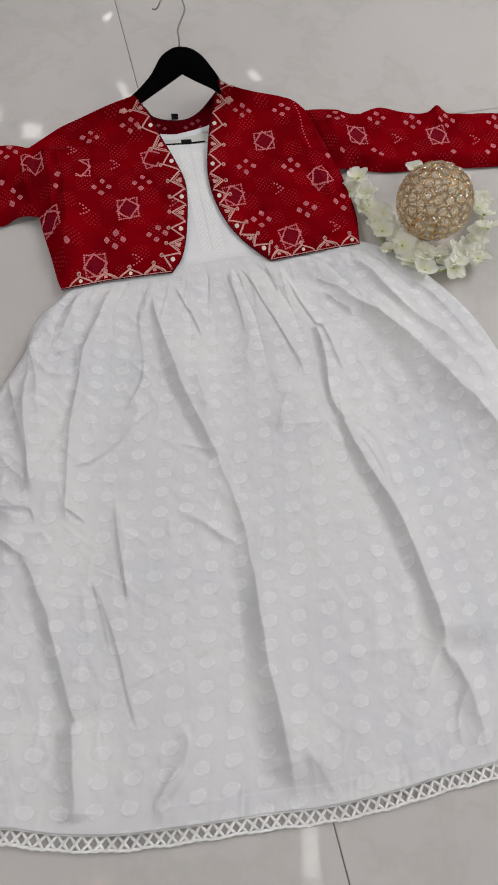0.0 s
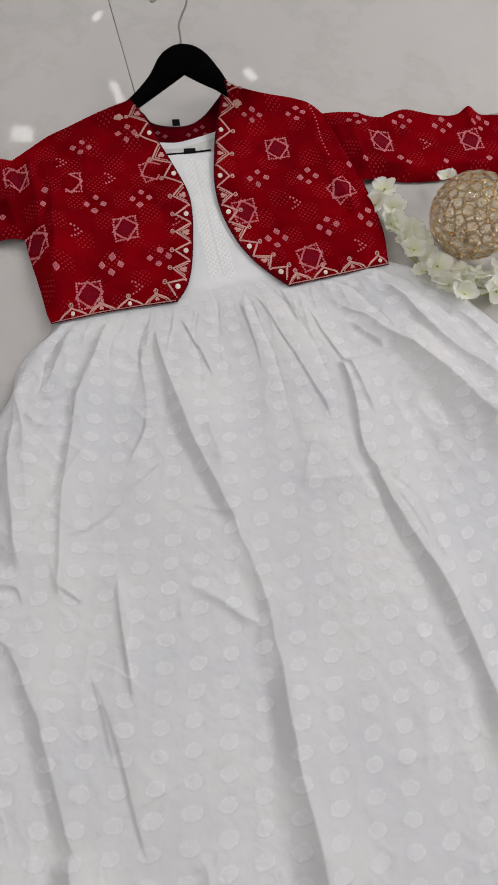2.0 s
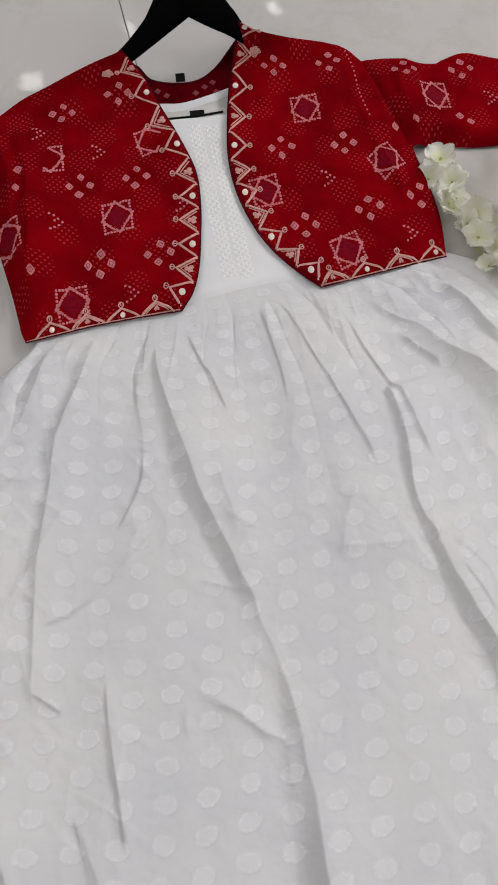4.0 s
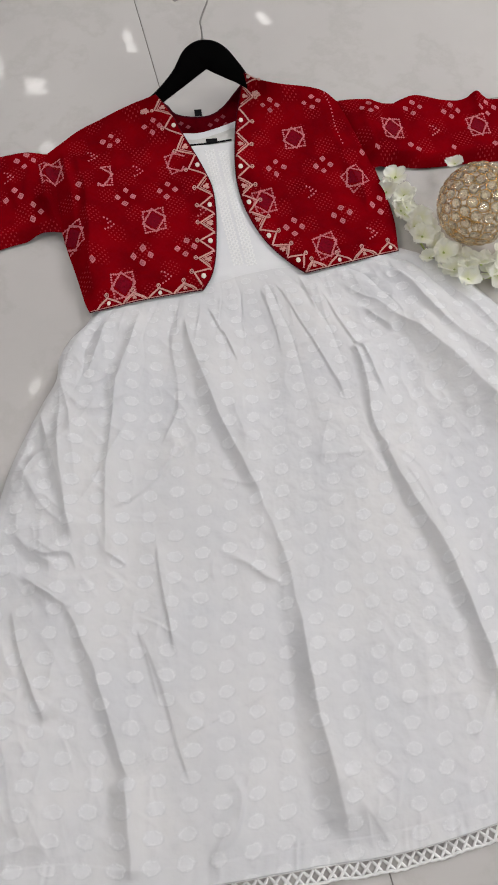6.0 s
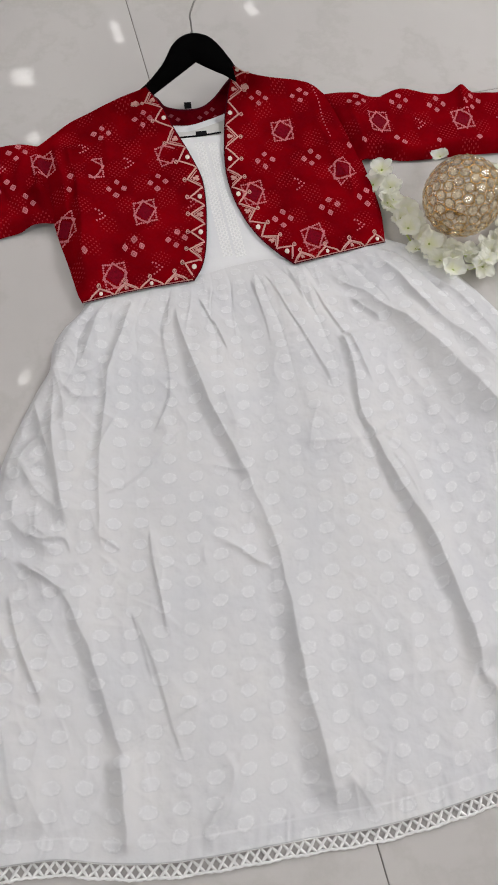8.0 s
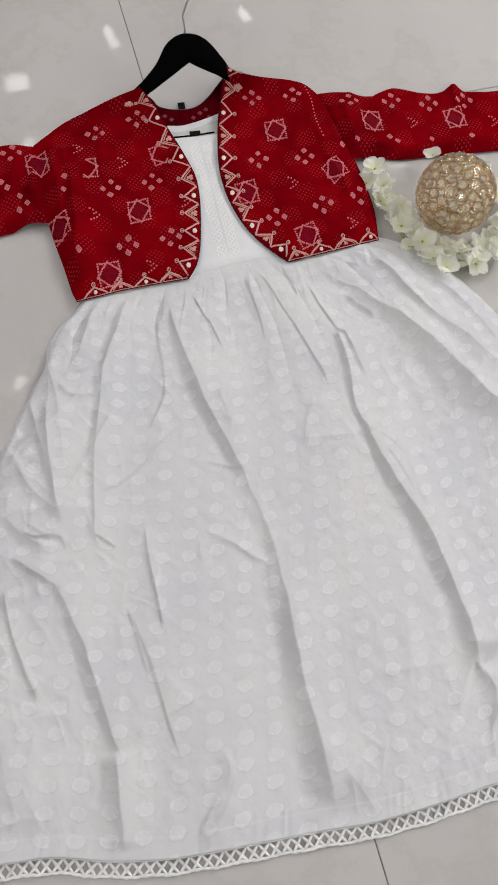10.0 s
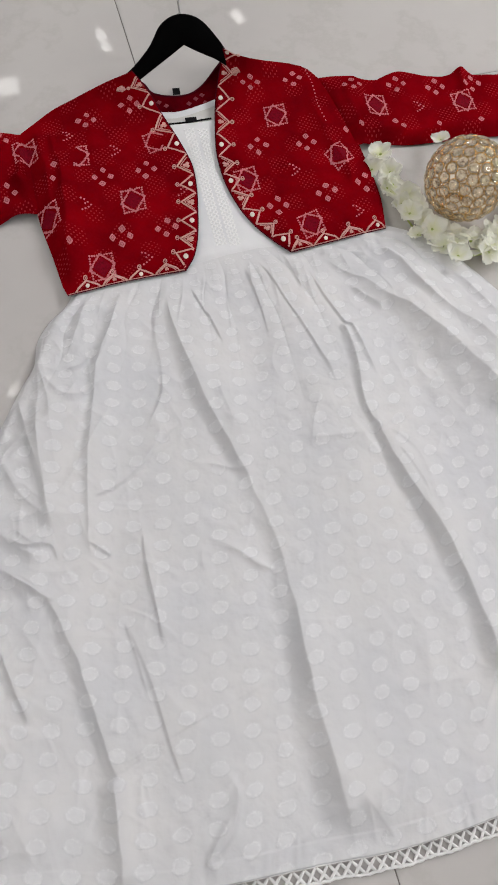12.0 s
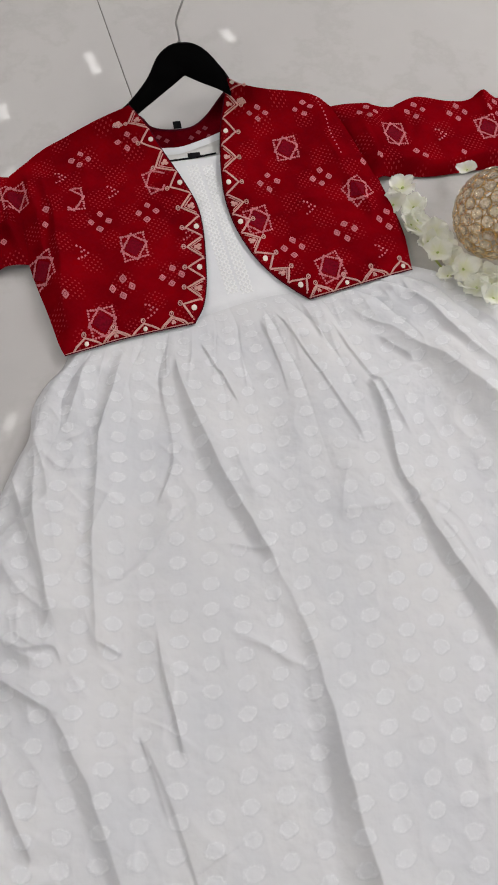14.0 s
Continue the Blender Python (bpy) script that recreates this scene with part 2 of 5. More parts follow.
# ---------------------------------------------------------------- mesh tools
def thing(name, at, label, category, group="", kind=""):
    ob = new(name)
    ob.location = at
    return tagged(ob, label, category, group, kind)


def pose_of(ob):
    """Where an object stands in the world, by its chain of parents."""
    m = ob.matrix_basis.copy()
    if ob.parent is not None:
        m = pose_of(ob.parent) @ ob.matrix_parent_inverse @ m
    return m


def under(ob, parent):
    ob.parent = parent
    ob.matrix_parent_inverse = pose_of(parent).inverted()
    return ob


def mesh_part(name, verts, faces, material, parent, label="", smooth=True):
    me = bpy.data.meshes.new(name)
    me.from_pydata(verts, [], faces)
    if smooth:
        me.polygons.foreach_set("use_smooth", [True] * len(me.polygons))
    me.materials.append(material)
    ob = new(name, me)
    if parent is not None:
        under(ob, parent)
    if label:
        tagged(ob, label)
    return ob


def part(name, bm, material, parent, label="", smooth=False):
    me = bpy.data.meshes.new(name)
    bm.to_mesh(me)
    bm.free()
    if smooth:
        me.polygons.foreach_set("use_smooth", [True] * len(me.polygons))
    me.materials.append(material)
    ob = new(name, me)
    if parent is not None:
        under(ob, parent)
    if label:
        tagged(ob, label)
    return ob


def piece(name, me, matrix, parent, label=""):
    """An object on a shared mesh, placed in the world, under its parent."""
    ob = new(name, me)
    under(ob, parent)
    ob.matrix_basis = matrix
    if label:
        tagged(ob, label)
    return ob


def box(bm, x0, x1, y0, y1, z0, z1):
    vs = [bm.verts.new((x, y, z)) for z in (z0, z1) for x, y in ((x0, y0), (x1, y0), (x1, y1), (x0, y1))]
    for f in ((3, 2, 1, 0), (4, 5, 6, 7), (0, 1, 5, 4), (1, 2, 6, 5), (2, 3, 7, 6), (3, 0, 4, 7)):
        bm.faces.new([vs[i] for i in f])


def curve(points, n):
    """n points, evenly spaced along a smooth line through the given ones."""
    p = np.array(points, float)
    p = np.vstack([2 * p[0] - p[1], p, 2 * p[-1] - p[-2]])
    out = []
    for i in range(1, len(p) - 2):
        t = np.linspace(0, 1, 24, endpoint=False)[:, None]
        a, b, c, d = p[i - 1], p[i], p[i + 1], p[i + 2]
        out.append(0.5 * (2 * b + (c - a) * t + (2 * a - 5 * b + 4 * c - d) * t**2 + (3 * b - a - 3 * c + d) * t**3))
    out = np.vstack(out + [p[-2:-1]])
    s = np.concatenate([[0], np.cumsum(np.linalg.norm(np.diff(out, axis=0), axis=1))])
    q = np.linspace(0, s[-1], n)
    return np.stack([np.interp(q, s, out[:, k]) for k in range(out.shape[1])], 1)


def length(line):
    return float(np.linalg.norm(np.diff(line, axis=0), axis=1).sum())


def coons(top, bottom, left, right):
    """A sheet between four lines: top and bottom run left to right, left and right run top to bottom."""
    nu, nv = len(top), len(left)
    u = np.linspace(0, 1, nu)[None, :, None]
    v = np.linspace(0, 1, nv)[:, None, None]
    a = (1 - v) * top[None] + v * bottom[None]
    b = (1 - u) * left[:, None] + u * right[:, None]
    c = (1 - u) * (1 - v) * top[0] + u * (1 - v) * top[-1] + (1 - u) * v * bottom[0] + u * v * bottom[-1]
    return a + b - c


def smooth(x):
    x = np.clip(x, 0, 1)
    return x * x * (3 - 2 * x)


TABLE = np.random.RandomState(7).rand(256, 256)


def lattice(x, y, shift):
    x, y = x + 37.3 * shift, y + 91.7 * shift
    i, j = np.floor(x).astype(int), np.floor(y).astype(int)
    f, g = smooth(x - i), smooth(y - j)
    t = lambda p, q: TABLE[p % 256, q % 256]
    return (t(i, j) * (1 - f) + t(i + 1, j) * f) * (1 - g) + (t(i, j + 1) * (1 - f) + t(i + 1, j + 1) * f) * g - 0.5


def fbm(x, y, size, shift=0, octaves=3):
    total, amp = 0.0, 1.0
    for k in range(octaves):
        total = total + amp * lattice(x / size * 2**k, y / size * 2**k, shift + k)
        amp *= 0.5
    return total


def sheet(name, x, y, z, material, parent, label="", uv=None):
    nv, nu = x.shape
    verts = np.stack([x, y, z], -1).reshape(-1, 3)
    i = (np.arange(nv - 1)[:, None] * nu + np.arange(nu - 1)[None]).ravel()
    faces = np.stack([i, i + nu, i + nu + 1, i + 1], 1)
    ob = mesh_part(name, verts.tolist(), faces.tolist(), material, parent, label)
    if uv is not None:
        layer = ob.data.uv_layers.new(name="UVMap")
        layer.data.foreach_set("uv", uv.reshape(-1, 2)[faces.ravel()].astype(np.float32).ravel())
    return ob


def tube(name, line, radius, material, parent, label="", sides=8):
    """A round cord along a 3D line."""
    line = np.asarray(line, float)
    tangent = np.gradient(line, axis=0)
    tangent /= np.linalg.norm(tangent, axis=1)[:, None] + 1e-9
    side = np.cross(tangent, (0, 0, 1.0))
    side /= np.linalg.norm(side, axis=1)[:, None] + 1e-9
    up = np.cross(side, tangent)
    a = np.linspace(0, 2 * np.pi, sides, endpoint=False)
    r = np.broadcast_to(np.asarray(radius, float), (len(line),))[:, None, None]
    ring = line[:, None] + r * (np.cos(a)[None, :, None] * side[:, None] + np.sin(a)[None, :, None] * up[:, None])
    verts = ring.reshape(-1, 3).tolist()
    faces = []
    for k in range(len(line) - 1):
        for j in range(sides):
            q = (j + 1) % sides
            faces.append((k * sides + j, k * sides + q, (k + 1) * sides + q, (k + 1) * sides + j))
    faces.append(tuple(range(sides))[::-1])
    faces.append(tuple((len(line) - 1) * sides + j for j in range(sides)))
    return mesh_part(name, verts, faces, material, parent, label)


# ---------------------------------------------------------------- the room
TURN = radians(14.4)
CORNER = Vector((-0.1149, 1.1432))  # where two tile joints cross
PITCH, WIDE = 0.80, 1.20
X0, X1, Y0, Y1 = -3 * WIDE, 4 * WIDE, -6 * PITCH, 7 * PITCH  # the walls, in line with the joints
ROOM = Matrix.Translation((CORNER.x, CORNER.y, 0.0)) @ Matrix.Rotation(TURN, 4, "Z")


def build_room():
    def slab(name, material, x0, x1, y0, y1, z0, z1):
        bm = bmesh.new()
        box(bm, x0, x1, y0, y1, z0, z1)
        bm.transform(ROOM)
        return part(name, bm, material, None)

    floor = slab("floor", GROUT, X0, X1, Y0, Y1, -0.06, -0.0015)
    tagged(floor, "pale grey polished stone tile floor with thin joints", "floor", kind="structure")
    for name, x0, x1, y0, y1 in (
        ("wall_north", X0 - 0.15, X1 + 0.15, Y1, Y1 + 0.15),
        ("wall_south", X0 - 0.15, X1 + 0.15, Y0 - 0.15, Y0),
        ("wall_east", X1, X1 + 0.15, Y0, Y1),
        ("wall_west", X0 - 0.15, X0, Y0, Y1),
    ):
        tagged(slab(name, WALL, x0, x1, y0, y1, -0.06, CEILING + 0.1), "plain cream painted shop wall", "wall", kind="structure")
    tagged(slab("ceiling", CEIL, X0, X1, Y0, Y1, CEILING, CEILING + 0.1), "plain white painted ceiling", "ceiling", kind="structure")
    return floor


FLOOR = build_room()


def build_lamps():
    def spot(x, y, sx, sy, turn=0.0, cells=1, tint=SPOT_GLOW):
        """A recessed lamp of one or more glowing cells in a thin white frame."""
        ob = thing("ceiling_spot", (x, y, CEILING), "small white recessed ceiling spotlight, lit", "ceiling light", "ceiling spotlights")
        place = Matrix.Translation((x, y, 0)) @ Matrix.Rotation(turn, 4, "Z")
        hx, hy, rim = sx / 2, sy / 2, 0.012
        bm = bmesh.new()
        for x0, x1, y0, y1 in ((-hx - rim, hx + rim, -hy - rim, -hy), (-hx - rim, hx + rim, hy, hy + rim), (-hx - rim, -hx, -hy, hy), (hx, hx + rim, -hy, hy)):
            box(bm, x0, x1, y0, y1, CEILING - 0.012, CEILING)
        bm.transform(place)
        part("frame", bm, METAL_WHITE, ob)
        for k in range(cells):
            bm = bmesh.new()
            y0 = -hy + sy * k / cells
            box(bm, -hx, hx, y0 + (0.008 if k else 0.0), y0 + sy / cells, CEILING - 0.007, CEILING - 0.001)
            bmesh.ops.bevel(bm, geom=[e for e in bm.edges if abs(e.verts[0].co.z - e.verts[1].co.z) > 0.003], offset=min(sx, sy / cells) * 0.3, segments=3, affect="EDGES")
            bm.transform(place)
            part("diffuser", bm, tint, ob, "glowing lamp face")

    for x, y, sx, sy, turn, cells in (
        (-1.29, 4.27, 0.15, 0.15, 0.1, 2), (-0.695, 4.715, 0.07, 0.22, 0.35, 2), (0.235, 4.975, 0.08, 0.13, 0.5, 3), (-0.90, 5.55, 0.06, 0.12, -0.3, 1),
        (1.20, 3.65, 0.10, 0.10, 0.2, 1), (-1.165, 3.745, 0.09, 0.10, 0.0, 1), (-1.06, 2.04, 0.06, 0.10, -0.3, 1), (-1.55, 4.42, 0.07, 0.16, 0.1, 1),
        (1.45, 4.52, 0.025, 0.03, 0.2, 1),
    ):
        spot(x, y, sx, sy, turn, cells)
    # Warm lamp added to make the orange reflection on the tiles below the hem
    spot(-0.39, -0.235, 0.09, 0.09, 0.2, 1, ADDED_WARM_GLOW)
    # Housings for the added panels, placed clear of the floor's reflections
    for x, y, sx, sy, _ in ADDED_PANELS:
        ob = thing("ceiling_panel", (x, y, CEILING), "square white flat ceiling light panel, unseen, added for lighting", "ceiling light", "ceiling light panels")
        bm = bmesh.new()
        box(bm, x - sx / 2 - 0.03, x + sx / 2 + 0.03, y - sy / 2 - 0.03, y + sy / 2 + 0.03, CEILING - 0.02, CEILING)
        part("frame", bm, METAL_WHITE, ob)
        bm = bmesh.new()
        box(bm, x - sx / 2, x + sx / 2, y - sy / 2, y + sy / 2, CEILING - 0.025, CEILING - 0.0205)
        part("diffuser", bm, ADDED_PANEL_GLOW, ob, "glowing lamp face")
    ob = thing("tube_lamp", (0.505, -0.075, CEILING), "short white tube lamp on the ceiling", "ceiling light")
    bm = bmesh.new()
    box(bm, 0.455, 0.555, -0.21, 0.06, CEILING - 0.02, CEILING)
    part("frame", bm, METAL_WHITE, ob)
    bm = bmesh.new()
    box(bm, 0.473, 0.537, -0.18, 0.03, CEILING - 0.03, CEILING - 0.0205)
    part("diffuser", bm, SPOT_GLOW, ob, "glowing lamp face")


build_lamps()


# ---------------------------------------------------------------- the white dress
def fold(x, y, points, left, right, height, ends=0.15):
    """A crease ridge along a line: it climbs over the width left, and falls off over the width right."""
    p = curve(points, 40)
    best = np.full(x.shape, 1e9)
    signed = np.zeros(x.shape)
    along = np.zeros(x.shape)
    wide = np.atleast_1d(np.array(left, float))
    left = float(wide.max())
    pad = 1.6 * left + 3.5 * right
    lo, hi = p.min(0) - pad, p.max(0) + pad
    near = (x > lo[0]) & (x < hi[0]) & (y > lo[1]) & (y < hi[1])
    px, py = x[near], y[near]
    b, s, a = best[near], signed[near], along[near]
    for k in range(len(p) - 1):
        d = p[k + 1] - p[k]
        t = ((px - p[k, 0]) * d[0] + (py - p[k, 1]) * d[1]) / (d @ d)
        tc = np.clip(t, 0, 1)
        dist = np.hypot(px - p[k, 0] - tc * d[0], py - p[k, 1] - tc * d[1])
        cross = d[0] * (py - p[k, 1]) - d[1] * (px - p[k, 0])
        closer = dist < b
        b = np.where(closer, dist, b)
        s = np.where(closer, np.where(cross >= 0, dist, -dist), s)
        a = np.where(closer, (k + tc) / (len(p) - 1), a)
    taper = smooth(np.minimum(a, 1 - a) / ends) if ends > 0 else np.ones_like(a)
    s = s + 0.10 * left * fbm(px, py, 0.045, 23, 2) * 2
    share = np.interp(a, np.linspace(0, 1, len(wide)), wide) / left
    width = left * share * (1.0 + 0.7 * fbm(px, py, 0.11, 27, 2))
    taper = taper * share
    up = np.clip(1 + s / (1.3 * width), 0, 1) ** 1.9
    down = np.exp(-((np.maximum(s, 0) / right) ** 1.3))
    out = np.zeros(x.shape)
    out[near] = height * (1 + 0.55 * fbm(px, py, 0.10, 35, 2)) * taper * np.where(s < 0, up, down)
    return out


WAIST = [(-0.2366, 0.8193), (-0.1489, 0.8401), (-0.0649, 0.8517), (0.0011, 0.8734), (0.0512, 0.8868), (0.0864, 0.8931), (0.1618, 0.9208), (0.2474, 0.9466)]
HEM = [(-0.4621, 0.0023), (-0.3888, -0.0188), (-0.2911, -0.0109), (-0.2227, -0.0051), (-0.1571, -0.0109), (-0.0905, -0.0109), (-0.0248, -0.0042), (0.0430, 0.0054), (0.1109, 0.0150), (0.1739, 0.0227), (0.2528, 0.0400), (0.3260, 0.0602), (0.3884, 0.0747), (0.4966, 0.1065), (0.6163, 0.1521)]
SKIRT_LEFT = [(-0.2366, 0.8193), (-0.2502, 0.7819), (-0.2728, 0.7536), (-0.2884, 0.7184), (-0.2909, 0.6763), (-0.3093, 0.6322), (-0.3420, 0.5374), (-0.3560, 0.4669), (-0.3869, 0.3189), (-0.4245, 0.1524), (-0.4621, 0.0023)]
SKIRT_RIGHT = [(0.2474, 0.9466), (0.2927, 0.9315), (0.3330, 0.9164), (0.3651, 0.8911), (0.4111, 0.8425), (0.4500, 0.7929), (0.4768, 0.7414), (0.5023, 0.6689), (0.5457, 0.4986), (0.5884, 0.2997), (0.6163, 0.1521)]


def skirt_height(x, y, u, v, edge):
    z = 0.010 + 0.004 * fbm(x, y, 0.16, 3)
    g = u * 40 + 4.5 * fbm(u * 7, v * 1.2, 1.0, 11)
    pleat = 1 - 2 * np.abs(np.sin(g)) ** 0.7
    fade = 1 - smooth((v - 0.05) / (0.14 + 0.30 * (0.5 + lattice(u * 15, v * 0, 13))))
    z -= 0.0029 * pleat * fade * (0.6 + 1.0 * np.abs(fbm(u * 14, v * 0.8, 1.0, 5)))
    ripple = np.sin(u * 120 + 3 * fbm(u * 12, v * 3, 1.0, 15))
    z += 0.0007 * ripple * (1 - smooth((v - 0.02) / 0.14))
    w = u * 23 + 2.0 * fbm(u * 4, v * 1.5, 1.0, 21)
    z += 0.0054 * np.sin(w) * smooth(v / 0.15) * (0.4 + 1.2 * np.abs(fbm(u * 6, v * 1.5, 1.0, 8)))
    add = lambda pts, left, right, h, ends=0.15: fold(x, y, pts, left, right, h, ends)
    # the long folds
    z += add([(-0.0966, 0.7980), (-0.0833, 0.7427), (-0.0681, 0.6866), (-0.0379, 0.6157), (0.0122, 0.5191), (0.0391, 0.4467), (0.0620, 0.3863), (0.0729, 0.3212), (0.0867, 0.2513), (0.1005, 0.1718), (0.1190, 0.0915), (0.1335, 0.0262)], (0.008, 0.012, 0.018, 0.022, 0.016, 0.015, 0.022, 0.026, 0.028, 0.027, 0.022), 0.075, 0.0225, 0.06)
    z += add([(0.172, 0.742), (0.180, 0.722), (0.188, 0.686), (0.191, 0.663), (0.194, 0.616), (0.202, 0.588), (0.2183, 0.5585)], (0.005, 0.008, 0.008, 0.007, 0.007, 0.006), 0.05, 0.0095, 0.06)
    z += add([(0.2044, 0.5884), (0.2391, 0.5036), (0.2816, 0.4192), (0.3061, 0.3498), (0.3256, 0.2856), (0.3370, 0.2067)], (0.008, 0.016, 0.020, 0.022, 0.020, 0.022), 0.07, 0.0190, 0.10)
    z += add([(0.2154, 0.5734), (0.2632, 0.5316), (0.2848, 0.4639), (0.2966, 0.4192)], (0.004, 0.012, 0.008), 0.03, 0.0020, 0.2)
    z += add([(0.2333, 0.5435), (0.2630, 0.4927), (0.2758, 0.4539)], 0.005, 0.014, 0.0016, 0.25)
    z += add([(0.3391, 0.2166), (0.3644, 0.1624), (0.3825, 0.0840)], 0.022, 0.026, 0.014, 0.2)
    z += add([(0.1426, 0.8771), (0.1778, 0.8489), (0.2430, 0.8006), (0.3050, 0.7452), (0.3678, 0.6698), (0.4175, 0.6056), (0.4710, 0.5286), (0.5201, 0.4388)], (0.006, 0.012, 0.030, 0.050, 0.056, 0.056, 0.05, 0.04), 0.06, 0.0300, 0.12)
    z += add([(0.1898, 0.8176), (0.2169, 0.7944), (0.2479, 0.7693)], 0.005, 0.02, 0.0045, 0.3)
    z += add([(0.2301, 0.8886), (0.2643, 0.8624), (0.3033, 0.8108), (0.3413, 0.7685), (0.3792, 0.7333), (0.4071, 0.6990), (0.4518, 0.6287)], (0.008, 0.014, 0.012, 0.018, 0.022, 0.022, 0.02), 0.04, 0.0150, 0.12)
    z += add([(0.3026, 0.8858), (0.3728, 0.8252), (0.4246, 0.7575), (0.4542, 0.6890)], (0.008, 0.012, 0.010), 0.03, 0.0065, 0.25)
    z += add([(-0.1646, 0.8057), (-0.1800, 0.7271), (-0.1934, 0.6709), (-0.1969, 0.6059), (-0.2002, 0.5143), (-0.1957, 0.4380), (-0.1903, 0.3788)], (0.010, 0.012, 0.018, 0.012, 0.009, 0.009, 0.013), 0.05, 0.0180, 0.12)
    z += add([(-0.2522, 0.3391), (-0.2263, 0.3018), (-0.1984, 0.2479), (-0.1745, 0.1892), (-0.1546, 0.1297), (-0.1368, 0.0995)], (0.008, 0.016, 0.022, 0.018, 0.016), 0.06, 0.0165, 0.15)
    z += add([(-0.152, 0.118), (-0.143, 0.055), (-0.135, -0.002)], 0.026, 0.012, 0.024, 0.16)
    z += add([(-0.1435, 0.3011), (-0.1067, 0.2187), (-0.0848, 0.1493), (-0.0641, 0.0966)], 0.004, 0.05, 0.0038, 0.2)
    z += add([(-0.1192, 0.3889), (-0.1081, 0.3297), (-0.0920, 0.2707)], 0.004, 0.03, 0.0030, 0.3)
    z += add([(-0.313, 0.325), (-0.300, 0.275), (-0.280, 0.230), (-0.252, 0.175)], 0.006, 0.04, 0.0066, 0.12)
    z += add([(-0.3221, 0.2211), (-0.2918, 0.1041), (-0.2619, 0.0070)], 0.022, 0.05, 0.009, 0.2)
    # sharp creases running down from the waist
    z += add([(0.0443, 0.8706), (0.0835, 0.7969), (0.1186, 0.7286), (0.1456, 0.6754), (0.1586, 0.6383)], (0.002, 0.0028, 0.0028, 0.003), 0.03, 0.0036, 0.15)
    z += add([(0.1216, 0.8527), (0.1527, 0.7891), (0.1817, 0.7409), (0.1897, 0.7328), (0.2086, 0.6786), (0.2226, 0.6465)], (0.002, 0.0028, 0.003, 0.0045, 0.004), 0.022, 0.0056, 0.15)
    z += add([(0.0262, 0.8573), (0.0485, 0.7786), (0.0626, 0.7173)], (0.004, 0.003), 0.025, 0.0036, 0.25)
    z += add([(0.0864, 0.8850), (0.1045, 0.8374), (0.1196, 0.7991)], 0.005, 0.02, 0.0045, 0.25)
    z += add([(-0.0597, 0.8134), (-0.0375, 0.7641), (-0.0284, 0.7521), (-0.0063, 0.7029)], 0.004, 0.02, 0.0040, 0.25)
    z += add([(-0.1156, 0.7979), (-0.1122, 0.7285), (-0.1018, 0.6684), (-0.1026, 0.6224), (-0.1291, 0.5704)], 0.004, 0.02, 0.0018, 0.25)
    z += add([(-0.2115, 0.7973), (-0.2268, 0.7268), (-0.2412, 0.6766)], 0.010, 0.03, 0.0060, 0.25)
    z += add([(0.1296, 0.6383), (0.1206, 0.5792), (0.1107, 0.5333)], 0.022, 0.03, 0.0070, 0.3)
    z += add([(-0.0220, 0.6477), (0.0001, 0.5858), (0.0061, 0.5530)], 0.018, 0.03, 0.0050, 0.3)
    z += add([(-0.0119, 0.5898), (0.0071, 0.5769), (0.0280, 0.5710)], 0.006, 0.012, 0.0016, 0.3)
    z += add([(-0.2450, 0.6566), (-0.2203, 0.6687), (-0.1956, 0.6899)], 0.006, 0.012, 0.0045, 0.3)
    rng = random.Random(31)
    for k in range(30):
        t = (k + rng.uniform(0.0, 1.0)) / 30
        x0, y0 = -0.24 + 0.49 * t, 0.81 + 0.125 * t
        reach, lean = rng.uniform(0.03, 0.16), (t - 0.42) * 0.75 + rng.uniform(-0.10, 0.10)
        pts = [(x0, y0), (x0 + lean * reach * 0.5 + rng.uniform(-0.004, 0.004), y0 - reach * 0.5), (x0 + lean * reach * 1.1, y0 - reach)]
        z += add(pts, rng.uniform(0.003, 0.008), rng.uniform(0.010, 0.024), rng.uniform(0.0014, 0.0034), 0.3)
    # knots across the long fold
    z += add([(-0.0385, 0.5160), (-0.0136, 0.5111), (0.0261, 0.5023)], 0.006, 0.008, 0.0040, 0.3)
    z += add([(-0.0411, 0.4079), (0.0025, 0.3902), (0.0323, 0.3685), (0.0581, 0.3616)], 0.005, 0.007, 0.0042, 0.25)
    z += add([(-0.0430, 0.3990), (-0.0450, 0.3792), (-0.0409, 0.3614)], 0.005, 0.008, 0.0030, 0.3)
    # loose hollows at the open side
    z += add([(-0.2123, 0.6618), (-0.2582, 0.5816), (-0.3297, 0.5017)], (0.014, 0.030, 0.024), 0.03, 0.0085, 0.25)
    z += add([(-0.2826, 0.7315), (-0.2788, 0.6564), (-0.2719, 0.5567), (-0.2501, 0.4477), (-0.2297, 0.3589)], (0.012, 0.02, 0.012, 0.016, 0.012), 0.03, 0.0080, 0.2)
    z += add([(-0.3291, 0.4374), (-0.2942, 0.4030), (-0.2565, 0.3834), (-0.2329, 0.3983)], (0.008, 0.014, 0.008), 0.014, 0.0065, 0.25)
    z += add([(0.0127, 0.1385), (-0.0021, 0.0946), (-0.0149, 0.0508), (-0.0444, 0.0022)], (0.006, 0.014, 0.020, 0.012), 0.03, 0.0065, 0.2)
    # wrinkles
    z += add([(-0.195, 0.465), (-0.165, 0.482), (-0.136, 0.506), (-0.111, 0.539), (-0.076, 0.578)], 0.0035, 0.016, 0.0042, 0.15)
    z += add([(-0.101, 0.655), (-0.101, 0.623), (-0.114, 0.586), (-0.123, 0.566)], 0.0035, 0.014, 0.0034, 0.2)
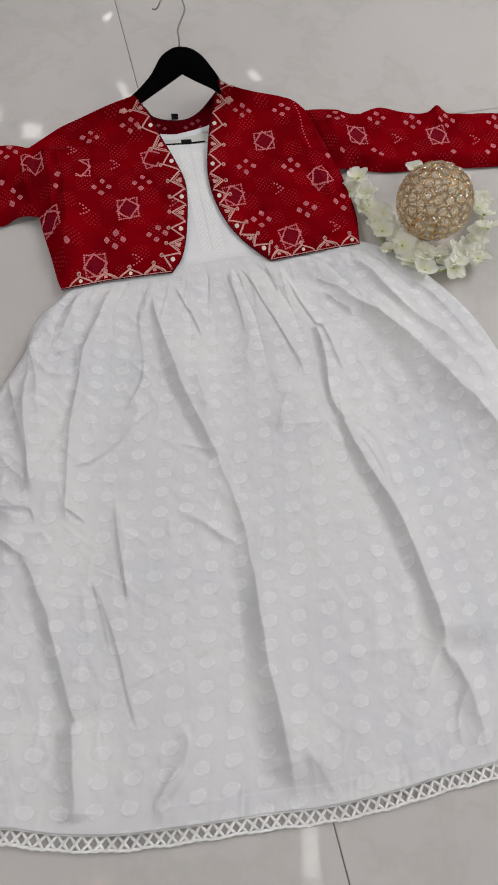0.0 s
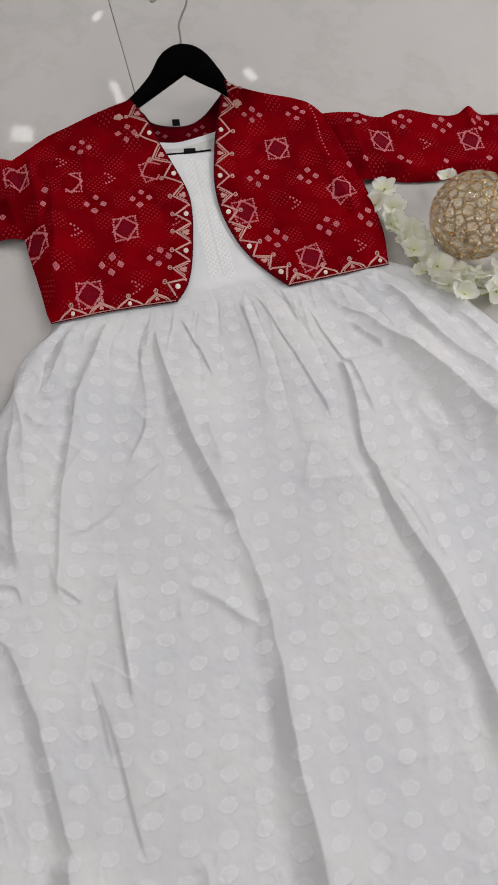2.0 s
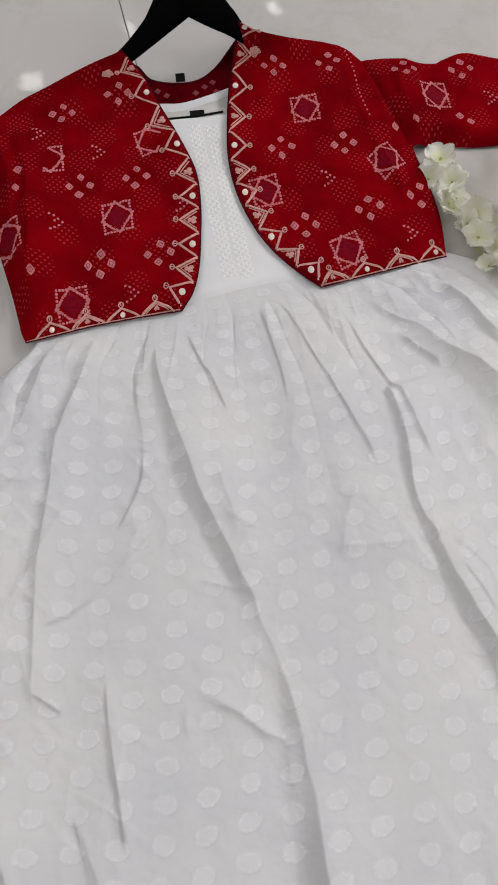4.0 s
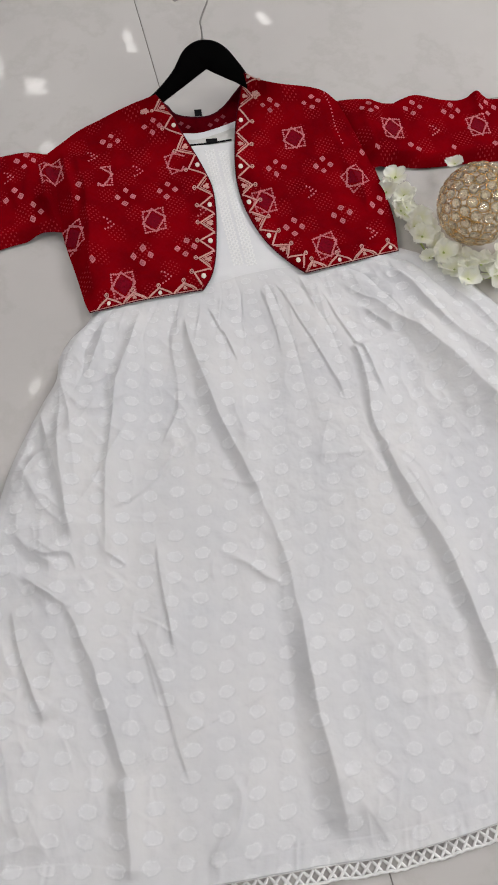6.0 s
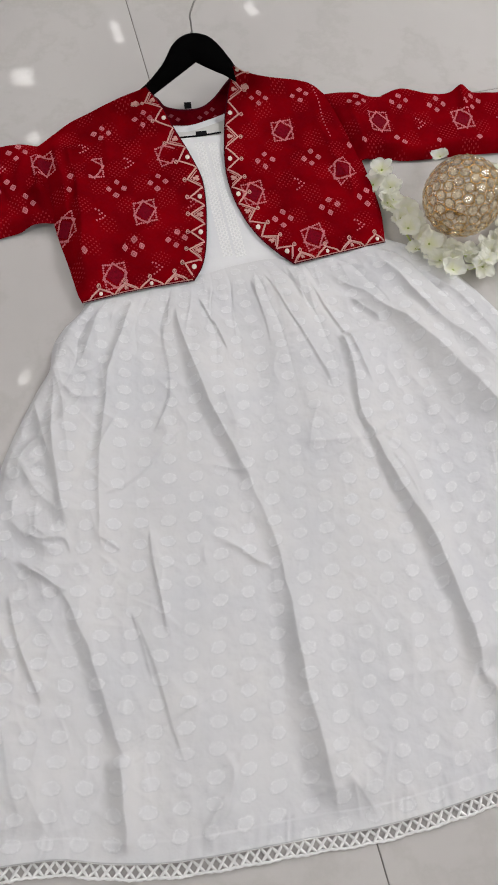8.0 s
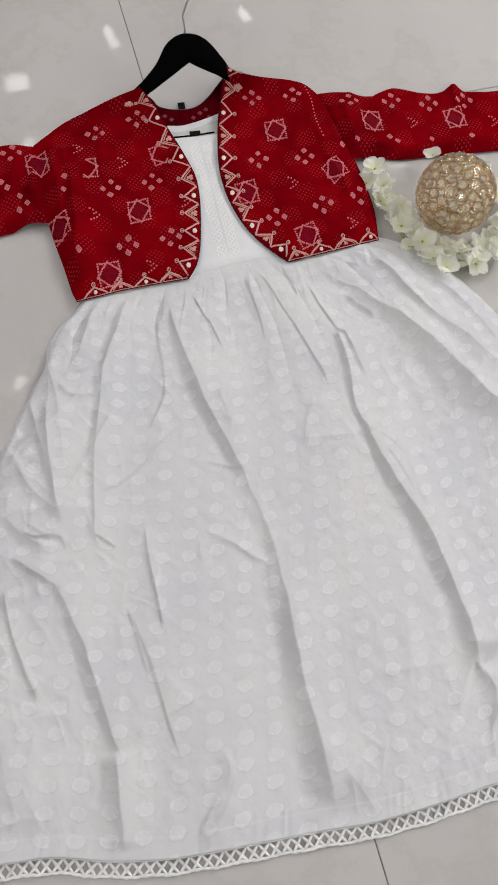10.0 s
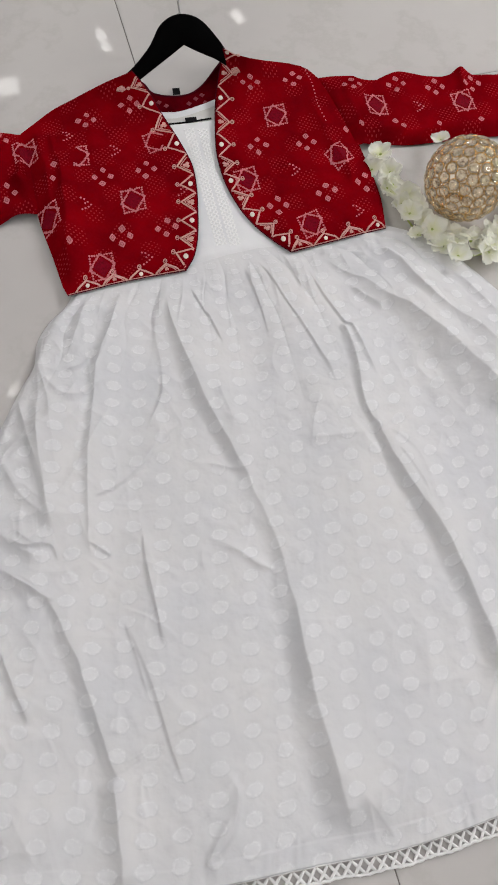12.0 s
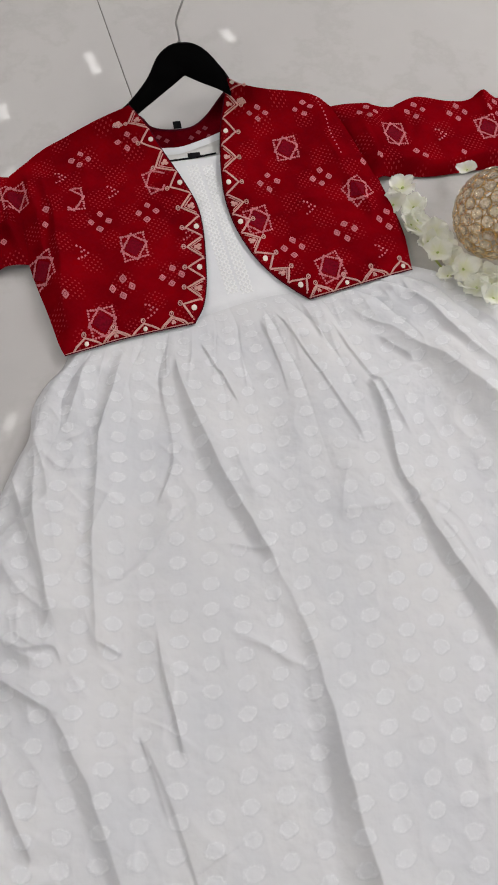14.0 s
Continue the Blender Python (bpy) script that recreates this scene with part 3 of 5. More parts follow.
    z += add([(-0.124, 0.417), (-0.118, 0.375), (-0.105, 0.320), (-0.093, 0.263)], 0.003, 0.03, 0.0038, 0.15)
    z += add([(-0.146, 0.301), (-0.128, 0.254), (-0.112, 0.205)], 0.003, 0.03, 0.0030, 0.2)
    z += add([(-0.196, 0.405), (-0.181, 0.397), (-0.162, 0.385)], 0.004, 0.010, 0.0040, 0.25)
    z += add([(-0.234, 0.324), (-0.260, 0.340), (-0.292, 0.359)], 0.004, 0.014, 0.0062, 0.15)
    z += add([(-0.283, 0.622), (-0.272, 0.570), (-0.268, 0.530), (-0.258, 0.478), (-0.250, 0.432)], (0.012, 0.010, 0.004, 0.004), 0.02, 0.0058, 0.15)
    z += add([(-0.345, 0.470), (-0.312, 0.494), (-0.262, 0.536)], (0.020, 0.018, 0.010), 0.02, 0.0060, 0.25)
    z += add([(-0.304, 0.412), (-0.276, 0.398), (-0.244, 0.400), (-0.232, 0.378)], 0.004, 0.009, 0.0052, 0.2)
    z += add([(-0.2839, 0.3606), (-0.2492, 0.3371), (-0.2264, 0.3195)], 0.012, 0.012, 0.006, 0.3)
    z += add([(0.0620, 0.3567), (0.0035, 0.3872), (-0.0391, 0.4029)], 0.012, 0.012, 0.0055, 0.3)
    z += add([(0.1377, 0.0944), (0.1652, 0.0602), (0.1848, 0.0299)], 0.009, 0.03, 0.005, 0.25)
    z += add([(0.2699, 0.0922), (0.2785, 0.0501)], 0.006, 0.02, 0.003, 0.3)
    z += add([(-0.0110, 0.0712), (-0.0297, 0.0430), (-0.0483, 0.0051)], 0.006, 0.022, 0.006, 0.25)
    z += add([(-0.3106, 0.3704), (-0.2789, 0.3508), (-0.2502, 0.3352)], 0.007, 0.014, 0.0070, 0.25)
    z += add([(-0.3124, 0.6362), (-0.2858, 0.5566), (-0.2634, 0.4971), (-0.2349, 0.4033)], 0.007, 0.03, 0.0070, 0.2)
    z += add([(-0.3473, 0.4848), (-0.3091, 0.5118), (-0.2815, 0.5248)], 0.014, 0.014, 0.0060, 0.3)
    z += add([(-0.2944, 0.4227), (-0.2596, 0.4002), (-0.2420, 0.4180)], 0.007, 0.012, 0.0060, 0.25)
    z += add([(0.2990, 0.1528), (0.3171, 0.1920), (0.3331, 0.2176), (0.3458, 0.1890)], 0.006, 0.012, 0.0050, 0.2)
    z += add([(0.3705, 0.1870), (0.3454, 0.1331), (0.3480, 0.0890)], 0.008, 0.015, 0.0055, 0.25)
    z += add([(-0.0444, 0.0148), (-0.0129, 0.0508), (-0.0041, 0.0946), (-0.0208, 0.1200)], 0.006, 0.02, 0.0055, 0.2)
    z += add([(-0.2818, 0.6613), (-0.2318, 0.6167), (-0.1625, 0.6571)], 0.01, 0.015, 0.005, 0.3)
    z += add([(-0.2872, 0.6963), (-0.2584, 0.5966), (-0.2416, 0.4972)], 0.014, 0.02, 0.007, 0.2)
    z += add([(-0.1672, 0.6171), (-0.2062, 0.5272), (-0.2453, 0.4576)], 0.014, 0.014, 0.006, 0.3)
    z += add([(-0.3251, 0.5266), (-0.2849, 0.4673), (-0.2351, 0.4280)], 0.012, 0.014, 0.005, 0.3)
    z += add([(0.1904, 0.2021), (0.2499, 0.2118), (0.3093, 0.2196)], 0.01, 0.01, 0.0022, 0.3)
    z += add([(0.1017, 0.5502), (0.1515, 0.5543), (0.2014, 0.5604)], 0.01, 0.01, 0.003, 0.3)
    rng = random.Random(5)
    for _ in range(120):
        cx, cy, a = rng.choice((rng.uniform(-0.40, 0.55), rng.uniform(-0.40, -0.10))), rng.uniform(0.0, 0.80), rng.gauss(math.pi / 2 + 0.35, 0.75)
        n, bend = rng.uniform(0.02, 0.06), rng.uniform(-0.4, 0.4)
        pts = [(cx - n * math.cos(a), cy - n * math.sin(a)), (cx + bend * n * math.sin(a) * 0.4, cy), (cx + n * math.cos(a), cy + n * math.sin(a))]
        w = rng.uniform(0.005, 0.014)
        z += add(pts, w, w * rng.uniform(0.8, 1.6), rng.uniform(0.0006, 0.0026), 0.4)
    for _ in range(85):
        cx, cy, a = rng.uniform(-0.42, -0.09), rng.uniform(0.02, 0.72), rng.gauss(math.pi / 2 + 0.25, 0.6)
        n, bend = rng.uniform(0.02, 0.055), rng.uniform(-0.25, 0.25)
        pts = [(cx - n * math.cos(a), cy - n * math.sin(a)), (cx + bend * n * math.sin(a) * 0.5, cy - bend * n * math.cos(a) * 0.5), (cx + n * math.cos(a), cy + n * math.sin(a))]
        w = rng.uniform(0.004, 0.010)
        z += add(pts, w, w * rng.uniform(1.0, 2.4), rng.uniform(0.0008, 0.0024), 0.35)
    for _ in range(40):
        cx, cy, a = rng.uniform(-0.20, 0.45), rng.uniform(0.0, 0.12), rng.gauss(math.pi / 2, 0.6)
        n = rng.uniform(0.012, 0.035)
        pts = [(cx - n * math.cos(a), cy - n * math.sin(a)), (cx + rng.uniform(-0.006, 0.006), cy), (cx + n * math.cos(a), cy + n * math.sin(a))]
        w = rng.uniform(0.004, 0.009)
        z += add(pts, w, w * rng.uniform(1.0, 2.0), rng.uniform(0.0010, 0.0030), 0.35)
    warp_x, warp_y = x + 0.03 * fbm(x, y, 0.09, 61, 2), y + 0.03 * fbm(x, y, 0.09, 62, 2)
    facet = 1 - 2.4 * np.abs(fbm(warp_x * 1.25, warp_y * 0.8, 0.042, 63, 2))
    z += 0.0017 * facet * (0.45 + 0.9 * np.clip(fbm(x, y, 0.18, 64, 2) + 0.35, 0, 1))
    crumple = 1 - np.abs(2 * fbm(x, y, 0.055, 31, 2))
    z += 0.0034 * crumple * (0.25 + np.clip(fbm(x, y, 0.22, 17, 2) * 2.2, 0, 1) + 1.5 * smooth((-0.15 - x) / 0.12) * smooth((0.78 - y) / 0.1))
    z += 0.0012 * fbm(x, y, 0.018, 41, 3)
    z += 0.0013 * (1 - smooth(((1 - v) * 0.86 - 0.023) / 0.0025))
    pucker = np.sin(u * 330 + 9 * fbm(u * 30, v * 3, 1.0, 44)) * np.clip(fbm(u * 22, v * 4, 1.0, 45) + 0.25, 0, 1)
    z += 0.0020 * pucker * smooth((v - 0.955) / 0.03)
    flat = smooth((1 - v) / 0.10)
    z = 0.0062 + (z - 0.0062) * (0.55 + 0.45 * flat)
    z = 0.0112 + (z - 0.0112) * (0.12 + 0.88 * smooth((v - 0.015) / 0.075))
    z = np.minimum(z, 0.0132 + 0.05 * smooth((v - 0.03) / 0.06))
    return 0.0015 + (np.maximum(z, 0.004) - 0.0015) * smooth(edge / 0.016) ** 0.6


def build_dress():
    dress = thing("dress", (0.05, 0.45, 0.0), "long white dotted cotton dress with lace hem, lying on the tiles", "dress")
    nu, nv = 760, 780
    g = coons(curve(WAIST, nu), curve(HEM, nu), curve(SKIRT_LEFT, nv), curve(SKIRT_RIGHT, nv))
    x, y = g[..., 0], g[..., 1]
    u = np.broadcast_to(np.linspace(0, 1, nu)[None], x.shape)
    v = np.broadcast_to(np.linspace(0, 1, nv)[:, None], x.shape)
    across = np.linalg.norm(np.diff(g, axis=1), axis=2).sum(1)[:, None]
    down = np.linalg.norm(np.diff(g, axis=0), axis=2).sum(0)[None]
    edge = np.minimum(np.minimum(u, 1 - u) * across, (1 - v) * down * 7.0)
    z = skirt_height(x, y, u, v, edge)
    uv = np.stack([(u - 0.45) * (0.7 * across + 0.4), v * down], -1)
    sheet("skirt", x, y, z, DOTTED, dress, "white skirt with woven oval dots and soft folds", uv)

    hem = curve(HEM, 300)
    n = np.stack([-np.gradient(hem[:, 1]), np.gradient(hem[:, 0])], 1)
    n /= np.linalg.norm(n, axis=1)[:, None]
    # lace: a cord at the foot, a thin thread at the head, and a row of crosses
    foot = hem - n * 0.0160
    wob = 0.0006 * np.sin(np.arange(300) * 1.9) + 0.0008 * np.sin(np.arange(300) * 0.43)
    foot = foot - n * wob[:, None]
    lace = tube("lace_trim", np.column_stack([foot, np.full(300, 0.0028)]), 0.0019, LACE, dress, "white openwork lace border with crosses", sides=8)
    tube("lace_thread", np.column_stack([hem + n * 0.0008, np.full(300, 0.0036)]), 0.0012, LACE, lace, sides=6)
    bm = bmesh.new()
    for sign in (1, -1):
        pts = []
        k = 9
        for i in range(k):
            t = i / (k - 1)
            half = 0.0019 - 0.0005 * abs(math.cos(math.pi * t)) ** 6
            pts.append((sign * (t - 0.5) * 0.0132, (t - 0.5) * 0.0152, half))
        d = Vector((sign * 0.0132, 0.0152)).normalized()
        rows = []
        for px, py, half in pts:
            row = []
            for s, zz in ((-1, 0.0), (-0.55, 0.0013), (0.55, 0.0013), (1, 0.0)):
                row.append(bm.verts.new((px - d.y * half * s, py + d.x * half * s, zz + (0.0004 if sign > 0 else 0))))
            rows.append(row)
        for a, b in zip(rows, rows[1:]):
            for j in range(3):
                bm.faces.new((a[j], a[j + 1], b[j + 1], b[j]))
    cross = bpy.data.meshes.new("lace_cross")
    bm.to_mesh(cross)
    bm.free()
    cross.polygons.foreach_set("use_smooth", [True] * len(cross.polygons))
    cross.materials.append(LACE)
    count = int(length(hem) / 0.0140)
    mid = curve(HEM, count * 2 + 1)[1::2]
    tang = np.gradient(mid, axis=0)
    for p, t in zip(mid, tang):
        a = math.atan2(t[1], t[0])
        off = Vector((math.sin(a), -math.cos(a))) * 0.0084
        piece("lace_cross", cross, Matrix.Translation((p[0] + off.x, p[1] + off.y, 0.0028)) @ Matrix.Rotation(a + random.uniform(-0.07, 0.07), 4, "Z"), lace)

    # bodice with its open neck
    nu, nv = 120, 160
    top = curve([(-0.1360, 1.1385), (-0.1028, 1.1490), (-0.0554, 1.1566), (-0.0181, 1.1651), (0.0203, 1.1777)], nu)
    bottom = curve([(-0.1088, 0.8323), (-0.0649, 0.8436), (0.0012, 0.8653), (0.0513, 0.8787), (0.1215, 0.8953)], nu)
    g = coons(top, bottom, curve([top[0], (-0.1250, 1.0005), bottom[0]], nv), curve([top[-1], (0.0761, 1.0427), bottom[-1]], nv))
    x, y = g[..., 0], g[..., 1]
    v = np.broadcast_to(np.linspace(0, 1, nv)[:, None], x.shape)
    z = 0.0115 + 0.0022 * fbm(x, y, 0.09, 51) + 0.0006 * fbm(x, y, 0.02, 52)
    z = np.where(v > 0.94, 0.0085 + (z - 0.0085) * (1 - smooth((v - 0.94) / 0.05)), z)
    z = 0.006 + (z - 0.006) * smooth(v / 0.012)
    bodice = sheet("bodice", x, y, z, WHITE, dress, "plain white yoke with two embroidered bands")
    bvb = BVHTree.FromPolygons([tuple(p) for p in np.stack([x, y, z], -1).reshape(-1, 3)], [tuple(f.vertices) for f in bodice.data.polygons])

    def on_bodice(px, py):
        hit = bvb.ray_cast(Vector((px, py, 0.3)), Vector((0, 0, -1)))
        return hit[0].z if hit[0] is not None else 0.012

    # two bands of white cross-stitch lattice down the yoke
    for foot_x, head_x in ((-0.008, -0.060), (0.014, -0.036)):
        verts, faces = [], []
        rows = 27
        for k in range(rows):
            for c in range(2):
                t = (k + 0.5) / rows
                cx = head_x + (foot_x - head_x) * t + (c - 0.5) * 0.0088
                cy = 1.140 + (0.893 - 1.140) * t + 0.24 * (c - 0.5) * 0.0088
                for sign in (1, -1):
                    d = Matrix.Rotation(AXIS, 2) @ Vector((0.0043 * sign, 0.0047))
                    d.normalize()
                    w = Vector((-d.y, d.x)) * 0.0016
                    for seg in range(2):
                        a = Vector((cx, cy)) + d * (0.0060 * (seg * 2 - 1))
                        b = Vector((cx, cy)) + d * (0.0009 * (seg * 2 - 1))
                        base = len(verts)
                        for q in (a, b):
                            zz = on_bodice(q.x, q.y)
                            verts += [(q.x - w.x, q.y - w.y, zz), (q.x, q.y, zz + 0.0007), (q.x + w.x, q.y + w.y, zz)]
                        faces += [(base, base + 1, base + 4, base + 3), (base + 1, base + 2, base + 5, base + 4)]
        mesh_part("embroidered_band", verts, faces, STITCH, bodice, "white lattice embroidery", smooth=False)
    # inside of the back neck, with its label
    nu = 60
    top = curve([(-0.1362, 1.1724), (-0.1090, 1.1798), (-0.0777, 1.1821), (-0.0404, 1.1979), (-0.0092, 1.2146), (0.0201, 1.2293)], nu)
    low = curve([(-0.1357, 1.1026), (-0.0552, 1.1237), (0.0204, 1.1448)], nu)
    g = coons(top, low, curve([top[0], low[0]], 30), curve([top[-1], low[-1]], 30))
    x, y = g[..., 0], g[..., 1]
    v = np.broadcast_to(np.linspace(0, 1, 30)[:, None], x.shape)
    z = 0.0068 + 0.0007 * fbm(x, y, 0.03, 61) - 0.0015 * smooth((v - 0.3) / 0.2)
    z = 0.003 + (z - 0.003) * smooth(v / 0.05)
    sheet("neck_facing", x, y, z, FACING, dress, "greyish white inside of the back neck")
    band_low = top + (low - top) / np.linalg.norm(low - top, axis=1)[:, None] * 0.014
    g = coons(top, band_low, curve([top[0], band_low[0]], 8), curve([top[-1], band_low[-1]], 8))
    sheet("neck_band", g[..., 0], g[..., 1], 0.0078 + 0.0004 * fbm(g[..., 0], g[..., 1], 0.02, 63), WHITE, dress, "white band inside the neck")
    tube("neck_edge", np.column_stack([top, np.full(nu, 0.0070)]), 0.0012, WHITE, dress, sides=6)
    bm = bmesh.new()
    box(bm, -0.066, -0.046, -0.0045, 0.0045, 0.0085, 0.0098)
    bmesh.ops.rotate(bm, verts=bm.verts, cent=(-0.056, 0, 0), matrix=Matrix.Rotation(AXIS * 0.6, 3, "Z"))
    bmesh.ops.translate(bm, verts=bm.verts, vec=(0.0001, 1.1637, 0))
    part("label", bm, LABEL, dress, "small black woven label")
    strap = curve([(-0.1048, 1.1516), (-0.0806, 1.1554), (-0.0554, 1.1597), (-0.0201, 1.1682)], 30)
    tube("hanging_loop", np.column_stack([strap, np.full(30, 0.0078)]), 0.0016, LABEL, dress, "thin black ribbon loop", sides=5)
    return dress


build_dress()


# ---------------------------------------------------------------- the red jacket
FRONT_L = [(-0.1622, 1.2763), (-0.1315, 1.2239), (-0.1059, 1.1675), (-0.0794, 1.1143), (-0.0559, 1.0592), (-0.0476, 1.0113), (-0.0454, 0.9573), (-0.0461, 0.9055), (-0.0520, 0.8680), (-0.0648, 0.8396)]
HEM_L = [(-0.2453, 0.7930), (-0.2075, 0.8044), (-0.1717, 0.8157), (-0.1158, 0.8292), (-0.0648, 0.8396)]
SIDE_L = [(-0.3441, 1.1192), (-0.3251, 1.0448), (-0.3029, 0.9483), (-0.2730, 0.8655), (-0.2545, 0.8121), (-0.2453, 0.7930)]
SHOULDER_L = [(-0.3441, 1.1192), (-0.3213, 1.1450), (-0.2944, 1.1751), (-0.2605, 1.2022), (-0.2104, 1.2428), (-0.1622, 1.2763)]
FRONT_R = [(0.0036, 1.3378), (-0.0053, 1.2673), (-0.0122, 1.2032), (-0.0139, 1.1271), (-0.0107, 1.0697), (0.0016, 1.0147), (0.0239, 0.9628), (0.0492, 0.9254), (0.0793, 0.8951), (0.1035, 0.8759)]
HEM_R = [(0.1035, 0.8759), (0.1627, 0.8944), (0.2131, 0.9099), (0.2624, 0.9243)]
SIDE_R = [(0.1742, 1.2551), (0.1974, 1.1974), (0.2186, 1.1357), (0.2357, 1.0968), (0.2507, 1.0405), (0.2606, 0.9864), (0.2624, 0.9243)]
SHOULDER_R = [(0.0036, 1.3378), (0.0270, 1.3225), (0.0727, 1.3072), (0.1285, 1.2962), (0.1509, 1.2819), (0.1742, 1.2551)]


def jacket_z(x, y):
    z = 0.0205 + 0.0085 * fbm(x, y, 0.12, 71, 2) + 0.0036 * fbm(x, y, 0.045, 72, 2) + 0.0006 * fbm(x, y, 0.012, 73, 2)
    z += fold(x, y, [(-0.3200, 1.1266), (-0.2991, 1.0501), (-0.2780, 0.9586), (-0.2552, 0.8777), (-0.2385, 0.8122)], 0.026, 0.05, 0.010, 0.1)
    z += fold(x, y, [(0.1721, 1.2385), (0.1923, 1.1665), (0.2074, 1.1049)], 0.02, 0.03, 0.004, 0.2)
    z += fold(x, y, [(-0.3020, 1.1319), (-0.2854, 1.0870), (-0.2645, 1.0035), (-0.2515, 0.9112), (-0.2488, 0.8404)], (0.008, 0.016, 0.020, 0.014, 0.008), 0.03, 0.016, 0.15)
    z += fold(x, y, [(-0.2470, 1.1632), (-0.2265, 1.1223), (-0.2158, 1.0610)], 0.014, 0.02, 0.004, 0.3)
    z -= fold(x, y, [(-0.2890, 1.1423), (-0.2814, 1.0911), (-0.2749, 1.0401), (-0.2620, 0.9588)], 0.022, 0.020, 0.0075, 0.25)
    z += fold(x, y, [(0.1518, 1.2074), (0.1770, 1.1252), (0.2022, 1.0536), (0.2172, 0.9822)], (0.010, 0.018, 0.018, 0.010), 0.02, 0.008, 0.2)
    z += fold(x, y, [(0.0409, 1.0016), (0.1013, 1.0531), (0.1517, 1.0636)], 0.012, 0.02, 0.003, 0.3)
    z += fold(x, y, [(-0.1993, 0.8984), (-0.1296, 0.9496), (-0.0800, 1.0417)], 0.016, 0.02, 0.003, 0.3)
    return z


def drape_over_hanger(jacket):
    """Lifts the cloth at the collar over the leaning hanger; what climbs is drawn back towards the hem."""
    for ob in jacket.children_recursive:
        if ob.type != "MESH":
            continue
        p = np.empty(len(ob.data.vertices) * 3)
        ob.data.vertices.foreach_get("co", p)
        p = p.reshape(-1, 3)
        x, y = p[:, 0], p[:, 1]
        ridge = np.interp(x, (-0.344, -0.294, -0.210, -0.162, 0.004, 0.073, 0.128, 0.174), (1.119, 1.175, 1.243, 1.276, 1.338, 1.307, 1.296, 1.255))
        reach = 0.075 if ob.name.split(".")[0] in ("back_panel", "neck_binding", "label", "diamond_motif") and ob.parent in (jacket, BACK[0]) else 0.165
        arms = np.interp(x, (-0.33, -0.25, -0.165, 0.005, 0.045, 0.09, 0.17), (0.0, 0.42, 1.0, 1.06, 0.92, 0.55, 0.0))
        rise = 0.063 * arms * np.clip((y - ridge + reach) / reach, 0, 1.1) ** 1.7
        slope = 1.0 / (1.0 - p[:, 2] - rise)
        p[:, 0] -= rise * slope * (x + 0.03)
        p[:, 1] -= rise * slope * (y - 0.12)
        p[:, 2] += rise
        ob.data.vertices.foreach_set("co", p.ravel())
        ob.data.update()


BACK = []


def panel(name, top, bottom, left, right, nu, nv, soft, parent, label, height=jacket_z, low=0.013):
    """A padded cloth panel; soft gives the width over which each of its edges (top, bottom, left, right) turns down."""
    g = coons(curve(top, nu), curve(bottom, nu), curve(left, nv), curve(right, nv))
    x, y = g[..., 0], g[..., 1]
    u = np.broadcast_to(np.linspace(0, 1, nu)[None], x.shape)
    v = np.broadcast_to(np.linspace(0, 1, nv)[:, None], x.shape)
    across = np.linalg.norm(np.diff(g, axis=1), axis=2).sum(1)[:, None]
    down = np.linalg.norm(np.diff(g, axis=0), axis=2).sum(0)[None]
    f = smooth(v * down / soft[0]) ** 0.5 * smooth((1 - v) * down / soft[1]) ** 0.5 * smooth(u * across / soft[2]) ** 0.5 * smooth((1 - u) * across / soft[3]) ** 0.5
    foot = low(x, y) if callable(low) else low
    z = foot + (height(x, y) - foot) * f
    return sheet(name, x, y, z, RED, parent, label)


